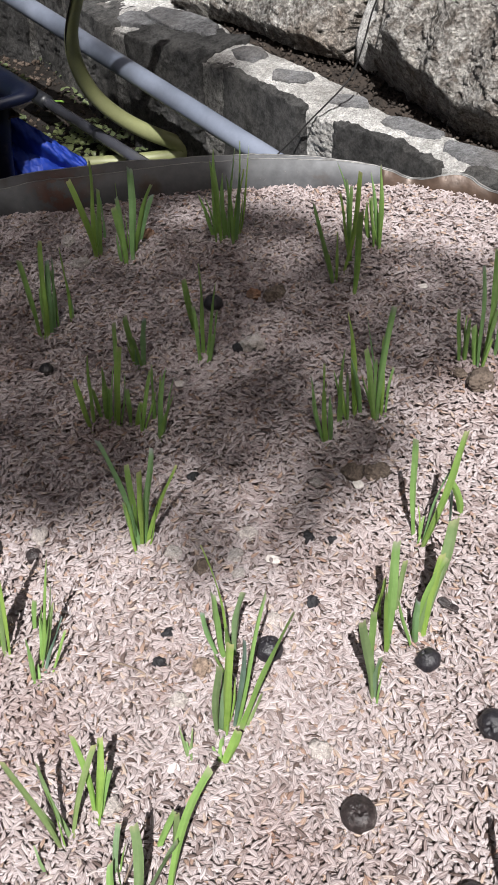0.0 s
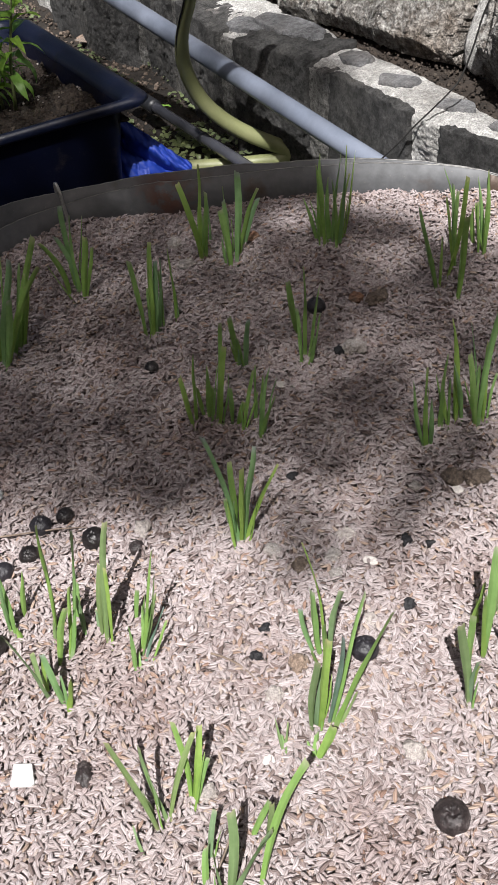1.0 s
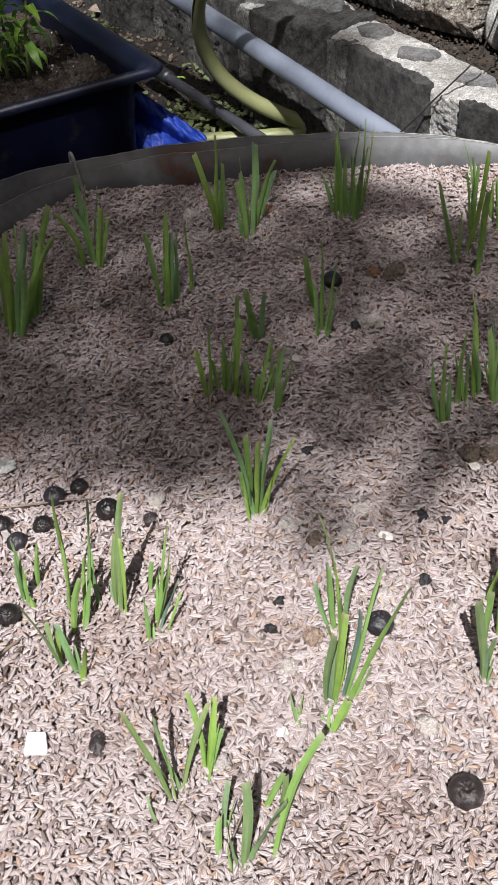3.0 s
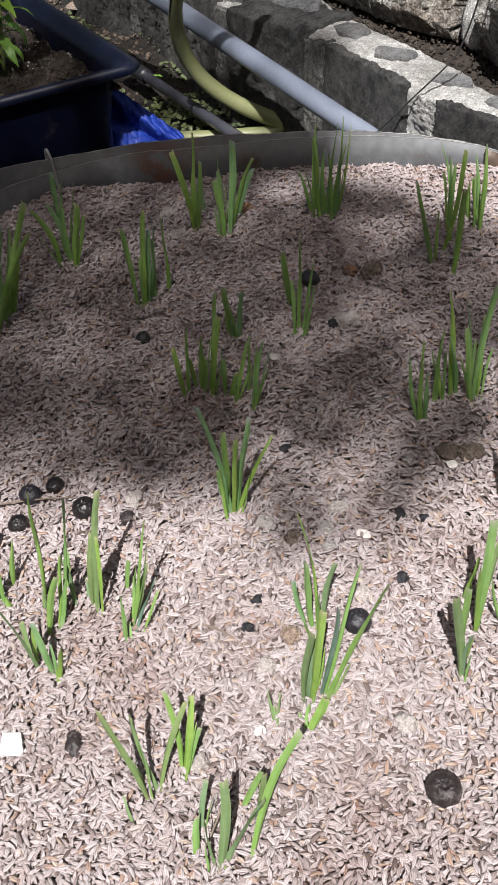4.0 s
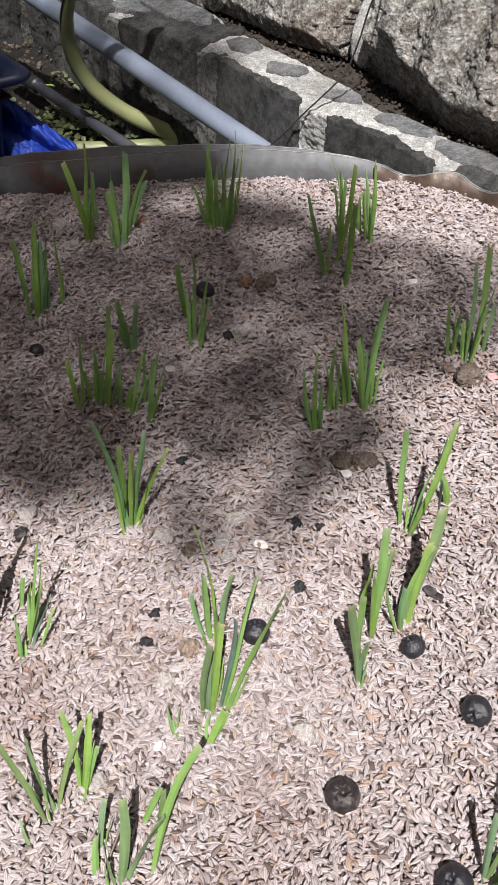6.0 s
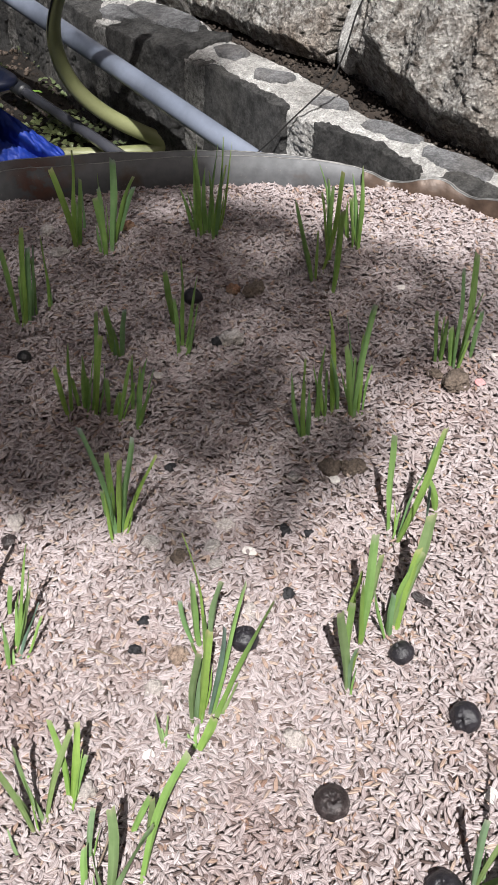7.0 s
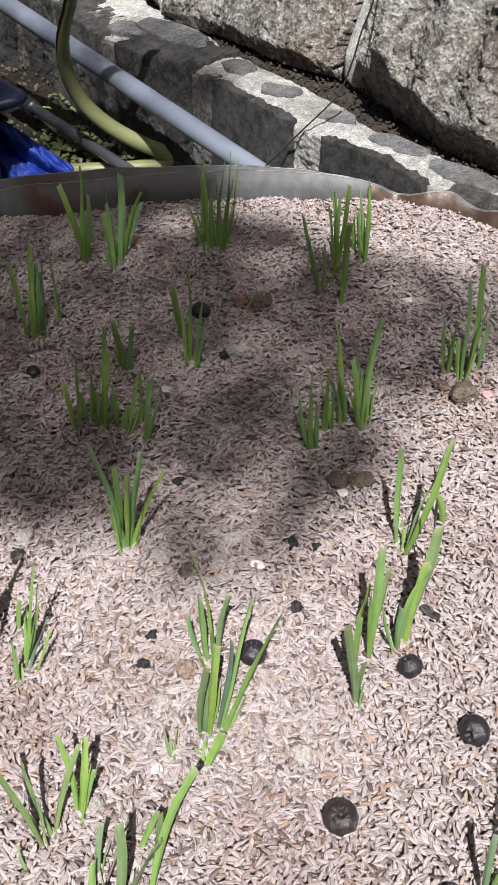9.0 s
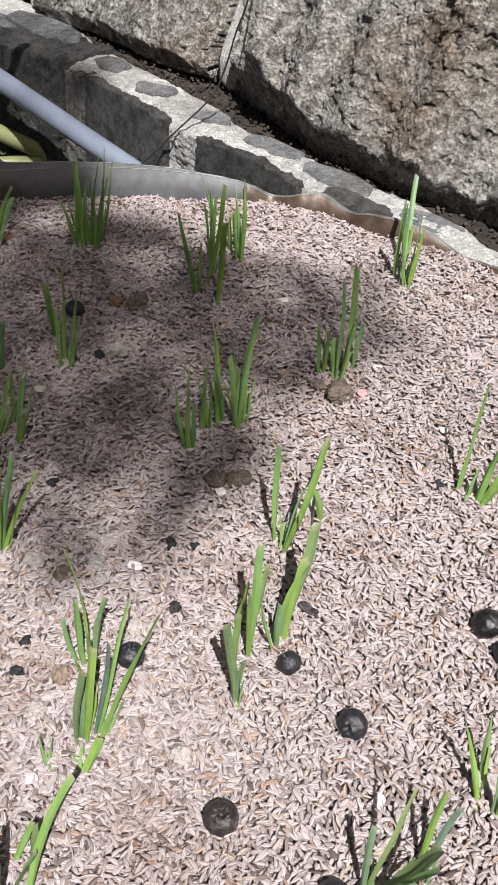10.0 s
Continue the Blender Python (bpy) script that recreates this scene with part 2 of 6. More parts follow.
RUST_STONE = rock_material("rusty_pebble", (0.44, 0.25, 0.16), (0.36, 0.19, 0.115), (0.8, 0.77, 0.75), (0.30, 0.20, 0.14), 70.0, (0.0016, 0.0008))
ORANGE_STONE = rock_material("orange_pebble", (0.42, 0.315, 0.25), (0.35, 0.25, 0.185), (0.55, 0.52, 0.5), (0.33, 0.29, 0.26), 70.0, (0.0016, 0.0008))
SHELL = simple("pale_shell", (0.50, 0.46, 0.43), (0.66, 0.62, 0.58), 150.0, 0.7, bump=0.0005)
WHITE_CHIP = simple("white_tile", (0.80, 0.79, 0.77), (0.86, 0.85, 0.83), 120.0, 0.5, bump=0.0002)
PINK_CHIP = simple("pink_plastic", (0.55, 0.24, 0.24), (0.62, 0.30, 0.30), 120.0, 0.6, bump=0.0002)
TWIG = simple("dry_twig", (0.15, 0.11, 0.085), (0.26, 0.20, 0.155), 120.0, 0.85, bump=0.0006)
ROOT = simple("pale_root", (0.40, 0.35, 0.29), (0.55, 0.50, 0.43), 120.0, 0.85, bump=0.0004)
CLOD = crusted("soil_clod", (0.022, 0.016, 0.012), (0.060, 0.045, 0.034), (0.12, 0.10, 0.080), 60.0, 0.55, 0.95)
PLASTER = simple("added_wall_plaster", (0.30, 0.26, 0.21), (0.38, 0.335, 0.28), 3.0, 0.9, bump=0.002)
BARK = simple("bark", (0.07, 0.05, 0.035), (0.15, 0.11, 0.08), 30.0, 0.95, bump=0.004)
STEM = simple("green_stem", (0.13, 0.16, 0.06), (0.19, 0.21, 0.09), 80.0, 0.6, bump=0.0004)


# ---- mesh helpers ----
def as_object(name, bm, material, parent=None, label="", smooth=True):
    me = bpy.data.meshes.new(name)
    bm.normal_update()
    bm.to_mesh(me)
    bm.free()
    if smooth:
        me.shade_smooth()
    me.materials.append(material)
    ob = new(name, me)
    if parent is not None:
        ob.parent = parent
    return tagged(ob, label)


def part(name, bm, material, parent, label="", smooth=True):
    return as_object(name, bm, material, parent, label, smooth)


def thing(name, place, label, category, group="", kind=""):
    ob = new(name)
    ob.location = place
    ob.empty_display_size = 0.02
    return tagged(ob, label, category, group, kind)


def raw(name, verts, faces, material, parent=None, smooth=False, uvs=None):
    """A mesh from generated arrays of corners and faces."""
    me = bpy.data.meshes.new(name)
    me.from_pydata(verts, [], faces)
    if uvs is not None:
        layer = me.uv_layers.new(name="UVMap")
        layer.data.foreach_set("uv", np.asarray(uvs, np.float32).ravel())
    if smooth:
        me.shade_smooth()
    me.materials.append(material)
    ob = new(name, me)
    if parent is not None:
        ob.parent = parent
    return ob


def spline(keys, x):
    """Smooth values between (position, value) keys."""
    k, v = [a for a, _ in keys], [b for _, b in keys]
    if x <= k[0]:
        return v[0]
    if x >= k[-1]:
        return v[-1]
    i = max(j for j in range(len(k) - 1) if k[j] <= x)
    t = (x - k[i]) / (k[i + 1] - k[i])
    m0 = (v[i + 1] - v[i - 1]) / (k[i + 1] - k[i - 1]) if i else (v[1] - v[0]) / (k[1] - k[0])
    m1 = (v[i + 2] - v[i]) / (k[i + 2] - k[i]) if i + 2 < len(k) else (v[-1] - v[-2]) / (k[-1] - k[-2])
    h = k[i + 1] - k[i]
    return (2 * t**3 - 3 * t * t + 1) * v[i] + (t**3 - 2 * t * t + t) * h * m0 + (3 * t * t - 2 * t**3) * v[i + 1] + (t**3 - t * t) * h * m1


def tube(points, radii, sides=10, closed_ends=True, fine=6):
    """A round bar along smoothed points; radii may be one number or one a point."""
    pts = [Vector(p) for p in points]
    rr = radii if isinstance(radii, (list, tuple)) else [radii] * len(pts)
    ks = list(range(len(pts)))
    path, rad = [], []
    n = (len(pts) - 1) * fine
    for i in range(n + 1):
        s = i / fine
        path.append(Vector([spline([(k, p[a]) for k, p in zip(ks, pts)], s) for a in range(3)]))
        rad.append(spline(list(zip(ks, rr)), s))
    bm = bmesh.new()
    rings, side = [], None
    for i, p in enumerate(path):
        d = (path[min(i + 1, n)] - path[max(i - 1, 0)]).normalized()
        if side is None:
            side = d.orthogonal().normalized()
        side = (side - d * side.dot(d)).normalized()
        up = d.cross(side)
        rings.append([bm.verts.new(p + rad[i] * (math.cos(a) * side + math.sin(a) * up)) for a in (2 * math.pi * k / sides for k in range(sides))])
    for a, b in zip(rings, rings[1:]):
        for k in range(sides):
            bm.faces.new((a[k], a[(k + 1) % sides], b[(k + 1) % sides], b[k]))
    if closed_ends:
        bm.faces.new(rings[0][::-1])
        bm.faces.new(rings[-1])
    return bm


def lump(size, seed, rough=0.18, detail=3, flat=0.0):
    """A rounded uneven stone of the given half sizes."""
    bm = bmesh.new()
    bmesh.ops.create_icosphere(bm, subdivisions=detail, radius=1.0)
    off = Vector((seed * 7.31, seed * 3.17, seed * 1.93))
    for v in bm.verts:
        d = v.co.normalized()
        r = 1 + rough * (noise.noise(d * 1.4 + off) + 0.5 * noise.noise(d * 3.3 + off) + 0.25 * noise.noise(d * 7 + off))
        v.co = Vector((d.x * size[0], d.y * size[1], max(d.z, -1 + flat) * size[2])) * r
    return bm

# ---- setting ----
GROUND_Z = -0.14
CENTRE = Vector((-0.05, 0.14, 0.0))
# outline of the planter: degrees round its centre, radius
RIM = [(0, 0.395), (26, 0.385), (40, 0.364), (56, 0.354), (70, 0.338), (84, 0.336), (96, 0.334), (108, 0.341), (116, 0.362), (124, 0.387),
       (132, 0.396), (140, 0.388), (153, 0.381), (180, 0.375), (237, 0.352), (300, 0.40), (360, 0.395)]
# height of the hand-cut inner sheet over the husks
TOP = [(0, 0.012), (20, 0.010), (29, 0.001), (32.5, 0.003), (36, 0.012), (41, 0.015), (44, 0.012), (47.5, 0.007), (51, 0.014), (54, 0.015), (59, 0.006),
       (62, 0.015), (66, 0.020), (72, 0.023), (84, 0.024), (96, 0.026), (112, 0.028), (119, 0.024), (126, 0.019), (135, 0.021), (140, 0.022), (143, 0.018),
       (150, 0.021), (170, 0.020), (200, 0.016), (237, 0.013), (300, 0.02), (360, 0.012)]
BAND = [(60, 0.004), (66, 0.017), (72, 0.0215), (79, 0.024), (87, 0.026), (95, 0.030), (104, 0.034), (112, 0.034), (119, 0.030), (126, 0.030), (134, 0.037), (140, 0.046), (146.5, 0.055), (154, 0.060)]


def rim_radius(a):
    return spline(RIM, a % 360)


def bed_height(x, y):
    p = Vector((x, y, 0))
    return 0.0045 * noise.noise(p * 8 + Vector((3, 1, 0))) + 0.0022 * noise.noise(p * 27) - 0.002


def ground_sheet():
    """One sheet of soil to the horizon, fine near the planter."""
    xs = [-70, -20, -6, -2.5] + [-1.2 + 0.03 * i for i in range(81)] + [2.5, 6, 20, 70]
    ys = [-70, -20, -6, -2.5] + [-0.9 + 0.03 * i for i in range(91)] + [3.2, 6, 20, 70]
    verts, faces = [], []
    for y in ys:
        for x in xs:
            near = abs(x) < 1.3 and -1 < y < 2
            z = GROUND_Z + (0.008 * noise.noise(Vector((x * 9, y * 9, 0))) + 0.005 * noise.noise(Vector((x * 31, y * 31, 4))) if near else 0)
            verts.append((x, y, z))
    n = len(xs)
    for j in range(len(ys) - 1):
        for i in range(n - 1):
            faces.append((j * n + i, j * n + i + 1, (j + 1) * n + i + 1, (j + 1) * n + i))
    return tagged(raw("ground", verts, faces, GROUND, smooth=True), "dark damp soil ground between planter and kerb", "ground", kind="structure")


ground_sheet()


def block(place, counts, rough, seed, rounding=0.25, grain=1.0, crags=()):
    """A stone with worn edges: a gridded box, each point p in -1..1 set by place(p) and roughened by noise in metres (amount, frequency pairs)."""
    bm = bmesh.new()
    nx, ny, nz = counts
    cache = {}
    off = Vector((seed * 5.7, seed * 2.3, seed * 9.1))

    def vert(i, j, k):
        key = (i, j, k)
        if key not in cache:
            p = Vector((2 * i / nx - 1, 2 * j / ny - 1, 2 * k / nz - 1))
            m = max(abs(c) for c in p)
            sph = p.normalized() * m
            far = sorted(abs(c) for c in p)[1]
            q = p.lerp(sph, rounding * max(0.0, far - 0.55) / 0.45)
            w = place(q)
            out = place(q * 1.02) - w
            out = out.normalized() if out.length else Vector((0, 0, 1))
            g = Vector((w.x, w.y, w.z * grain))
            d = sum(a * noise.noise(g * f + off) for a, f in rough)
            d += sum(a * (0.55 - noise.turbulence(g * f + off, 3, True)) for a, f in crags)
            cache[key] = bm.verts.new(w + out * d)
        return cache[key]

    def face(*c):
        bm.faces.new([vert(*q) for q in c])

    for i in range(nx):
        for j in range(ny):
            face((i, j, 0), (i, j + 1, 0), (i + 1, j + 1, 0), (i + 1, j, 0))
            face((i, j, nz), (i + 1, j, nz), (i + 1, j + 1, nz), (i, j + 1, nz))
    for i in range(nx):
        for k in range(nz):
            face((i, 0, k), (i + 1, 0, k), (i + 1, 0, k + 1), (i, 0, k + 1))
            face((i, ny, k), (i, ny, k + 1), (i + 1, ny, k + 1), (i + 1, ny, k))
    for j in range(ny):
        for k in range(nz):
            face((0, j, k), (0, j, k + 1), (0, j + 1, k + 1), (0, j + 1, k))
            face((nx, j, k), (nx, j + 1, k), (nx, j + 1, k + 1), (nx, j, k + 1))
    return bm


# front and back edges of the kerb's top, as x by y
KERB_FRONT = [(0.10, 0.47), (0.26, 0.348), (0.34, 0.278), (0.38, 0.240), (0.42, 0.205), (0.479, 0.157), (0.515, 0.133), (0.581, 0.077), (0.617, 0.055), (0.735, -0.018), (0.778, -0.047), (0.872, -0.135), (0.964, -0.186), (1.05, -0.226), (1.15, -0.272), (1.20, -0.318), (1.26, -0.382), (1.345, -0.435), (1.46, -0.505), (1.6, -0.58)]
KERB_BACK = [(0.10, 0.55), (0.28, 0.36), (0.345, 0.309), (0.40, 0.283), (0.465, 0.232), (0.527, 0.183), (0.60, 0.128), (0.65, 0.108), (0.70, 0.077), (0.764, 0.037), (0.813, 0.008), (0.886, -0.033), (0.97, -0.085), (1.15, -0.165), (1.26, -0.26), (1.6, -0.47)]
WALL_FOOT = [(0.0, 0.78), (0.15, 0.60), (0.32, 0.425), (0.408, 0.332), (0.473, 0.263), (0.55, 0.204), (0.674, 0.145), (0.717, 0.114), (0.776, 0.059), (0.87, -0.005), (0.94, -0.066), (1.15, -0.14), (1.26, -0.235), (1.6, -0.44)]


def kerb_body():
    """The mortar that the kerb's stones are bedded in."""
    verts, faces = [], []
    face = 56
    profile = face + 30
    steps = 540
    for i in range(steps + 1):
        y = 0.10 + 1.5 * i / steps
        f, b = spline(KERB_FRONT, y), spline(KERB_BACK, y)
        front, back = Vector((f, y, 0)), Vector((b, y + 0.0, 0))
        for j in range(profile + 1):
            if j <= face:
                s = j / face
                p = front + Vector((-0.001 - 0.010 * (1 - s), 0.001, GROUND_Z - 0.02 + (0.02 - GROUND_Z - 0.003) * s))
            elif j <= face + 26:
                s = (j - face) / 26
                p = front.lerp(back, 0.04 + 0.96 * s) + Vector((0, 0, -0.003 + 0.004 * math.sin(s * math.pi)))
            else:
                s = (j - face - 26) / 4
                p = back + Vector((0.006 * s, 0, -0.003 - 0.05 * s))
            pits = 0.0030 * noise.noise(p * 38) + 0.0020 * noise.noise(p * 110) + 0.0012 * noise.noise(p * 260)
            pock = -0.0012 * max(0.0, noise.noise(Vector((p.x * 70, p.y * 70, p.z * 130 + 9)))) if j < face + 2 else 0.0
            # trowel ripples pressed into the wide joint
            joint = math.exp(-(((y - 0.592) / 0.020) ** 2)) if j <= face else 0.0
            pits += 0.0017 * joint * math.sin(p.z * 950 + 4.0 * noise.noise(p * 90) + 40 * y)
            p += Vector((-0.6 * (pits + pock) if j <= face else 0, -0.4 * (pits + pock) if j <= face else 0, pits if j >= face else 0))
            verts.append(p)
    w = profile + 1
    for i in range(steps):
        for j in range(profile):
            faces.append((i * w + j, i * w + j + 1, (i + 1) * w + j + 1, (i + 1) * w + j))
    return tagged(raw("kerb", verts, faces, MORTAR, smooth=True), "low kerb of dark stones bedded in pale cement mortar", "kerb", kind="structure")


kerb = kerb_body()


def kerb_stone(y0, y1, seed, deep=0.05, proud=0.005, top=0.0035, joint=False):
    def place(p):
        y = (y0 + y1) / 2 + p.x * (y0 - y1) / 2
        f = spline(KERB_FRONT, y)
        z = GROUND_Z - 0.01 + (top - GROUND_Z + 0.01) * (p.z + 1) / 2
        inward = (p.y + 1) / 2
        return Vector((f - proud + deep * inward - 0.010 * (1 - (p.z + 1) / 2), y - 0.4 * proud + 0.7 * deep * inward, z))

    if joint:
        return part("joint", block(place, (24, 8, 60), ((0.002, 24), (0.0028, 70), (0.0028, 160), (0.0018, 320)), seed, 0.05, 1.0), SHADED_MORTAR, kerb)
    bm = block(place, (60, 10, 60), ((0.0035, 9), (0.003, 24), (0.0026, 70), (0.0026, 160), (0.0016, 320)), seed, 0.05, 1.0, ((0.003, 45),))
    return part("stone", bm, DARK_STONE, kerb)


for y0, y1, seed, deep in ((0.398, 0.452, 1, 0.02), (0.470, 0.572, 2, 0.009), (0.616, 0.741, 3, 0.010), (0.774, 0.870, 4, 0.06), (0.905, 1.040, 5, 0.05), (1.072, 1.170, 6, 0.05), (1.190, 1.286, 7, 0.05), (1.296, 1.45, 8, 0.05)):
    kerb_stone(y0, y1, seed, deep, 0.011 if y0 > 0.76 else 0.007)
# patchy grey pointing between the farther stones, toned down for the shade there
for y0, y1, seed in ((0.738, 0.777, 21), (0.867, 0.908, 22), (1.036, 1.076, 23), (1.166, 1.194, 24), (1.282, 1.30, 25)):
    kerb_stone(y0, y1, seed, 0.02, 0.006, -0.004, True)


def kerb_slab(x, y, long, wide, seed, z=0.0015, turn=0.0, angular=True):
    """A flat stone showing in the kerb's top, irregular in outline."""
    d = Vector((0.62, -0.78, 0))
    d.rotate(Euler((0, 0, turn)))
    side = Vector((-d.y, d.x, 0))
    bm = bmesh.new()
    n = 10 if angular else 26
    rings = []
    for depth, grow in ((-0.02, 1.06), (z - 0.0022, 1.03), (z - 0.0004, 0.985)):
        ring = []
        for k in range(n):
            a = 2 * math.pi * (k + (0.3 * math.sin(seed * 5 + k * 2.3) if angular else 0)) / n
            c, s = math.cos(a), math.sin(a)
            r = (abs(c) ** 3.2 + abs(s) ** 3.2) ** (-1 / 3.2) * (1 + 0.16 * noise.noise(Vector((c * 1.3 + seed * 4.1, s * 1.3, seed))) + 0.07 * noise.noise(Vector((c * 4 + seed, s * 4, 3))))
            p = Vector((x, y, depth)) + d * (c * r * long * grow * 0.86) + side * (s * r * wide * grow * 0.74)
            p.z += 0.001 * noise.noise(p * 60)
            ring.append(bm.verts.new(p))
        rings.append(ring)
    for a, b in zip(rings, rings[1:]):
        for k in range(n):
            bm.faces.new((a[k], a[(k + 1) % n], b[(k + 1) % n], b[k]))
    bm.faces.new(rings[-1])
    return part("slab", bm, SLATE, kerb, smooth=False)


for slab in ((-0.072, 0.880, 0.072, 0.028, 1, 0.009), (0.004, 0.768, 0.026, 0.021, 2, 0.0045), (0.046, 0.694, 0.027, 0.015, 3, 0.005, 0.35, False), (0.098, 0.619, 0.024, 0.016, 4, 0.004, 0.3, False),
             (0.149, 0.548, 0.042, 0.017, 5, 0.003), (0.198, 0.478, 0.046, 0.021, 6, 0.003), (0.262, 0.392, 0.034, 0.019, 7, 0.002, 0.1), (0.335, 0.30, 0.04, 0.02, 8), (-0.19, 1.02, 0.06, 0.03, 9), (-0.128, 0.915, 0.036, 0.024, 10, 0.004)):
    kerb_slab(*slab)


def soil_strip():
    """Loose soil and crumbs caught between kerb and boulders."""
    verts, faces = [], []
    n, w = 240, 9
    for i in range(n + 1):
        y = 0.05 + 1.5 * i / n
        a, b = spline(KERB_BACK, y) - 0.004, spline(WALL_FOOT, y) + 0.07
        for j in range(w + 1):
            x = a + (b - a) * j / w
            p = Vector((x, y, 0))
            verts.append((x, y, -0.010 - 0.006 * j / w + 0.006 * noise.noise(p * 40) + 0.004 * noise.noise(p * 120)))
    for i in range(n):
        for j in range(w):
            k = i * (w + 1) + j
            faces.append((k, k + 1, k + w + 2, k + w + 1))
    return tagged(raw("soil_strip", verts, faces, SOIL, smooth=True), "dark crumbly soil between kerb and boulder wall", "soil", kind="structure")


soil_strip()


def boulder_wall():
    wall = thing("wall_back", (0.2, 0.65, 0), "retaining wall of rough-hewn sunlit boulders with pale mortar joint", "wall", kind="structure")
    wall_inv = Matrix.Translation(-wall.location)

    def boulder(y0, y1, z0, z1, seed, bulge, overhang=0.064, back=0.0):
        fine = seed in (3, 8)

        def place(p):
            s, h = (p.x + 1) / 2, (p.z + 1) / 2
            y = y0 + (y1 - y0) * s
            f = spline(WALL_FOOT, y)
            z = z0 + (z1 - z0) * h
            brow = overhang * (1 + 0.7 * noise.noise(Vector((s * 3.1, seed, 0))) + 0.55 * noise.noise(Vector((s * 11, seed, 3))))
            up = z - z0
            under = -0.48 * min(up, brow) + 0.03 * max(0.0, 0.010 - up) / 0.010
            face = -bulge * (1 - abs(2 * s - 1) ** 4) + under + 0.60 * max(0.0, up - brow)
            inward = (p.y + 1) / 2
            n = Vector((0.79, 0.61, 0))
            return Vector((f, y, z)) + n * (face + back + 0.012 + 0.16 * inward)

        bm = block(place, (215 if fine else 80, 4, 160 if fine else 50), ((0.012, 5), (0.008, 13), (0.0045, 31), (0.0048, 68), (0.0050, 130)), seed, 0.10, 0.75, ((0.007, 24), (0.007, 95), (0.005, 190)) if fine else ((0.010, 26),))
        bmesh.ops.transform(bm, matrix=wall_inv, verts=bm.verts)
        part("boulder", bm, BOULDER, wall)

    boulder(0.698, 0.22, -0.02, 0.34, 3, 0.014)
    boulder(1.16, 0.719, -0.015, 0.32, 8, 0.006, 0.030)
    boulder(0.20, -0.15, -0.02, 0.30, 12, 0.03)
    boulder(1.50, 1.18, -0.02, 0.34, 15, 0.02)
    boulder(0.95, 0.45, 0.33, 0.52, 21, 0.02, 0.03, 0.17)
    boulder(1.5, 0.97, 0.33, 0.52, 25, 0.02, 0.03, 0.17)
    boulder(0.43, -0.1, 0.32, 0.51, 28, 0.02, 0.03, 0.17)

    def joint(p):
        y = 0.708 + p.x * 0.012
        f = spline(WALL_FOOT, y)
        return Vector((f, y, 0.15 + 0.17 * p.z)) + Vector((0.79, 0.61, 0)) * (0.003 + 0.03 * (p.y + 1) + 0.60 * max(0, p.z * 0.17 + 0.125))

    bm = block(joint, (6, 3, 40), ((0.006, 20), (0.003, 60)), 5, 0.3)
    bmesh.ops.transform(bm, matrix=wall_inv, verts=bm.verts)
    part("mortar_joint", bm, MORTAR, wall)
    return wall


boulder_wall()


def sky_block_wall():
    """A plain rendered wall behind the viewer, unseen; added to hold back frontal sky light."""
    bm = bmesh.new()
    bmesh.ops.create_cube(bm, size=1.0)
    bmesh.ops.scale(bm, verts=bm.verts, vec=(7.0, 0.2, 2.7))
    bmesh.ops.bevel(bm, geom=bm.edges[:], offset=0.01, segments=2, affect="EDGES")
    ob = as_object("wall_front", bm, PLASTER, smooth=False)
    ob.location = (0.0, -2.3, GROUND_Z + 1.35)
    return tagged(ob, "plain grey-beige rendered wall, unseen, added to block low sky light", "wall", kind="structure")


sky_block_wall()


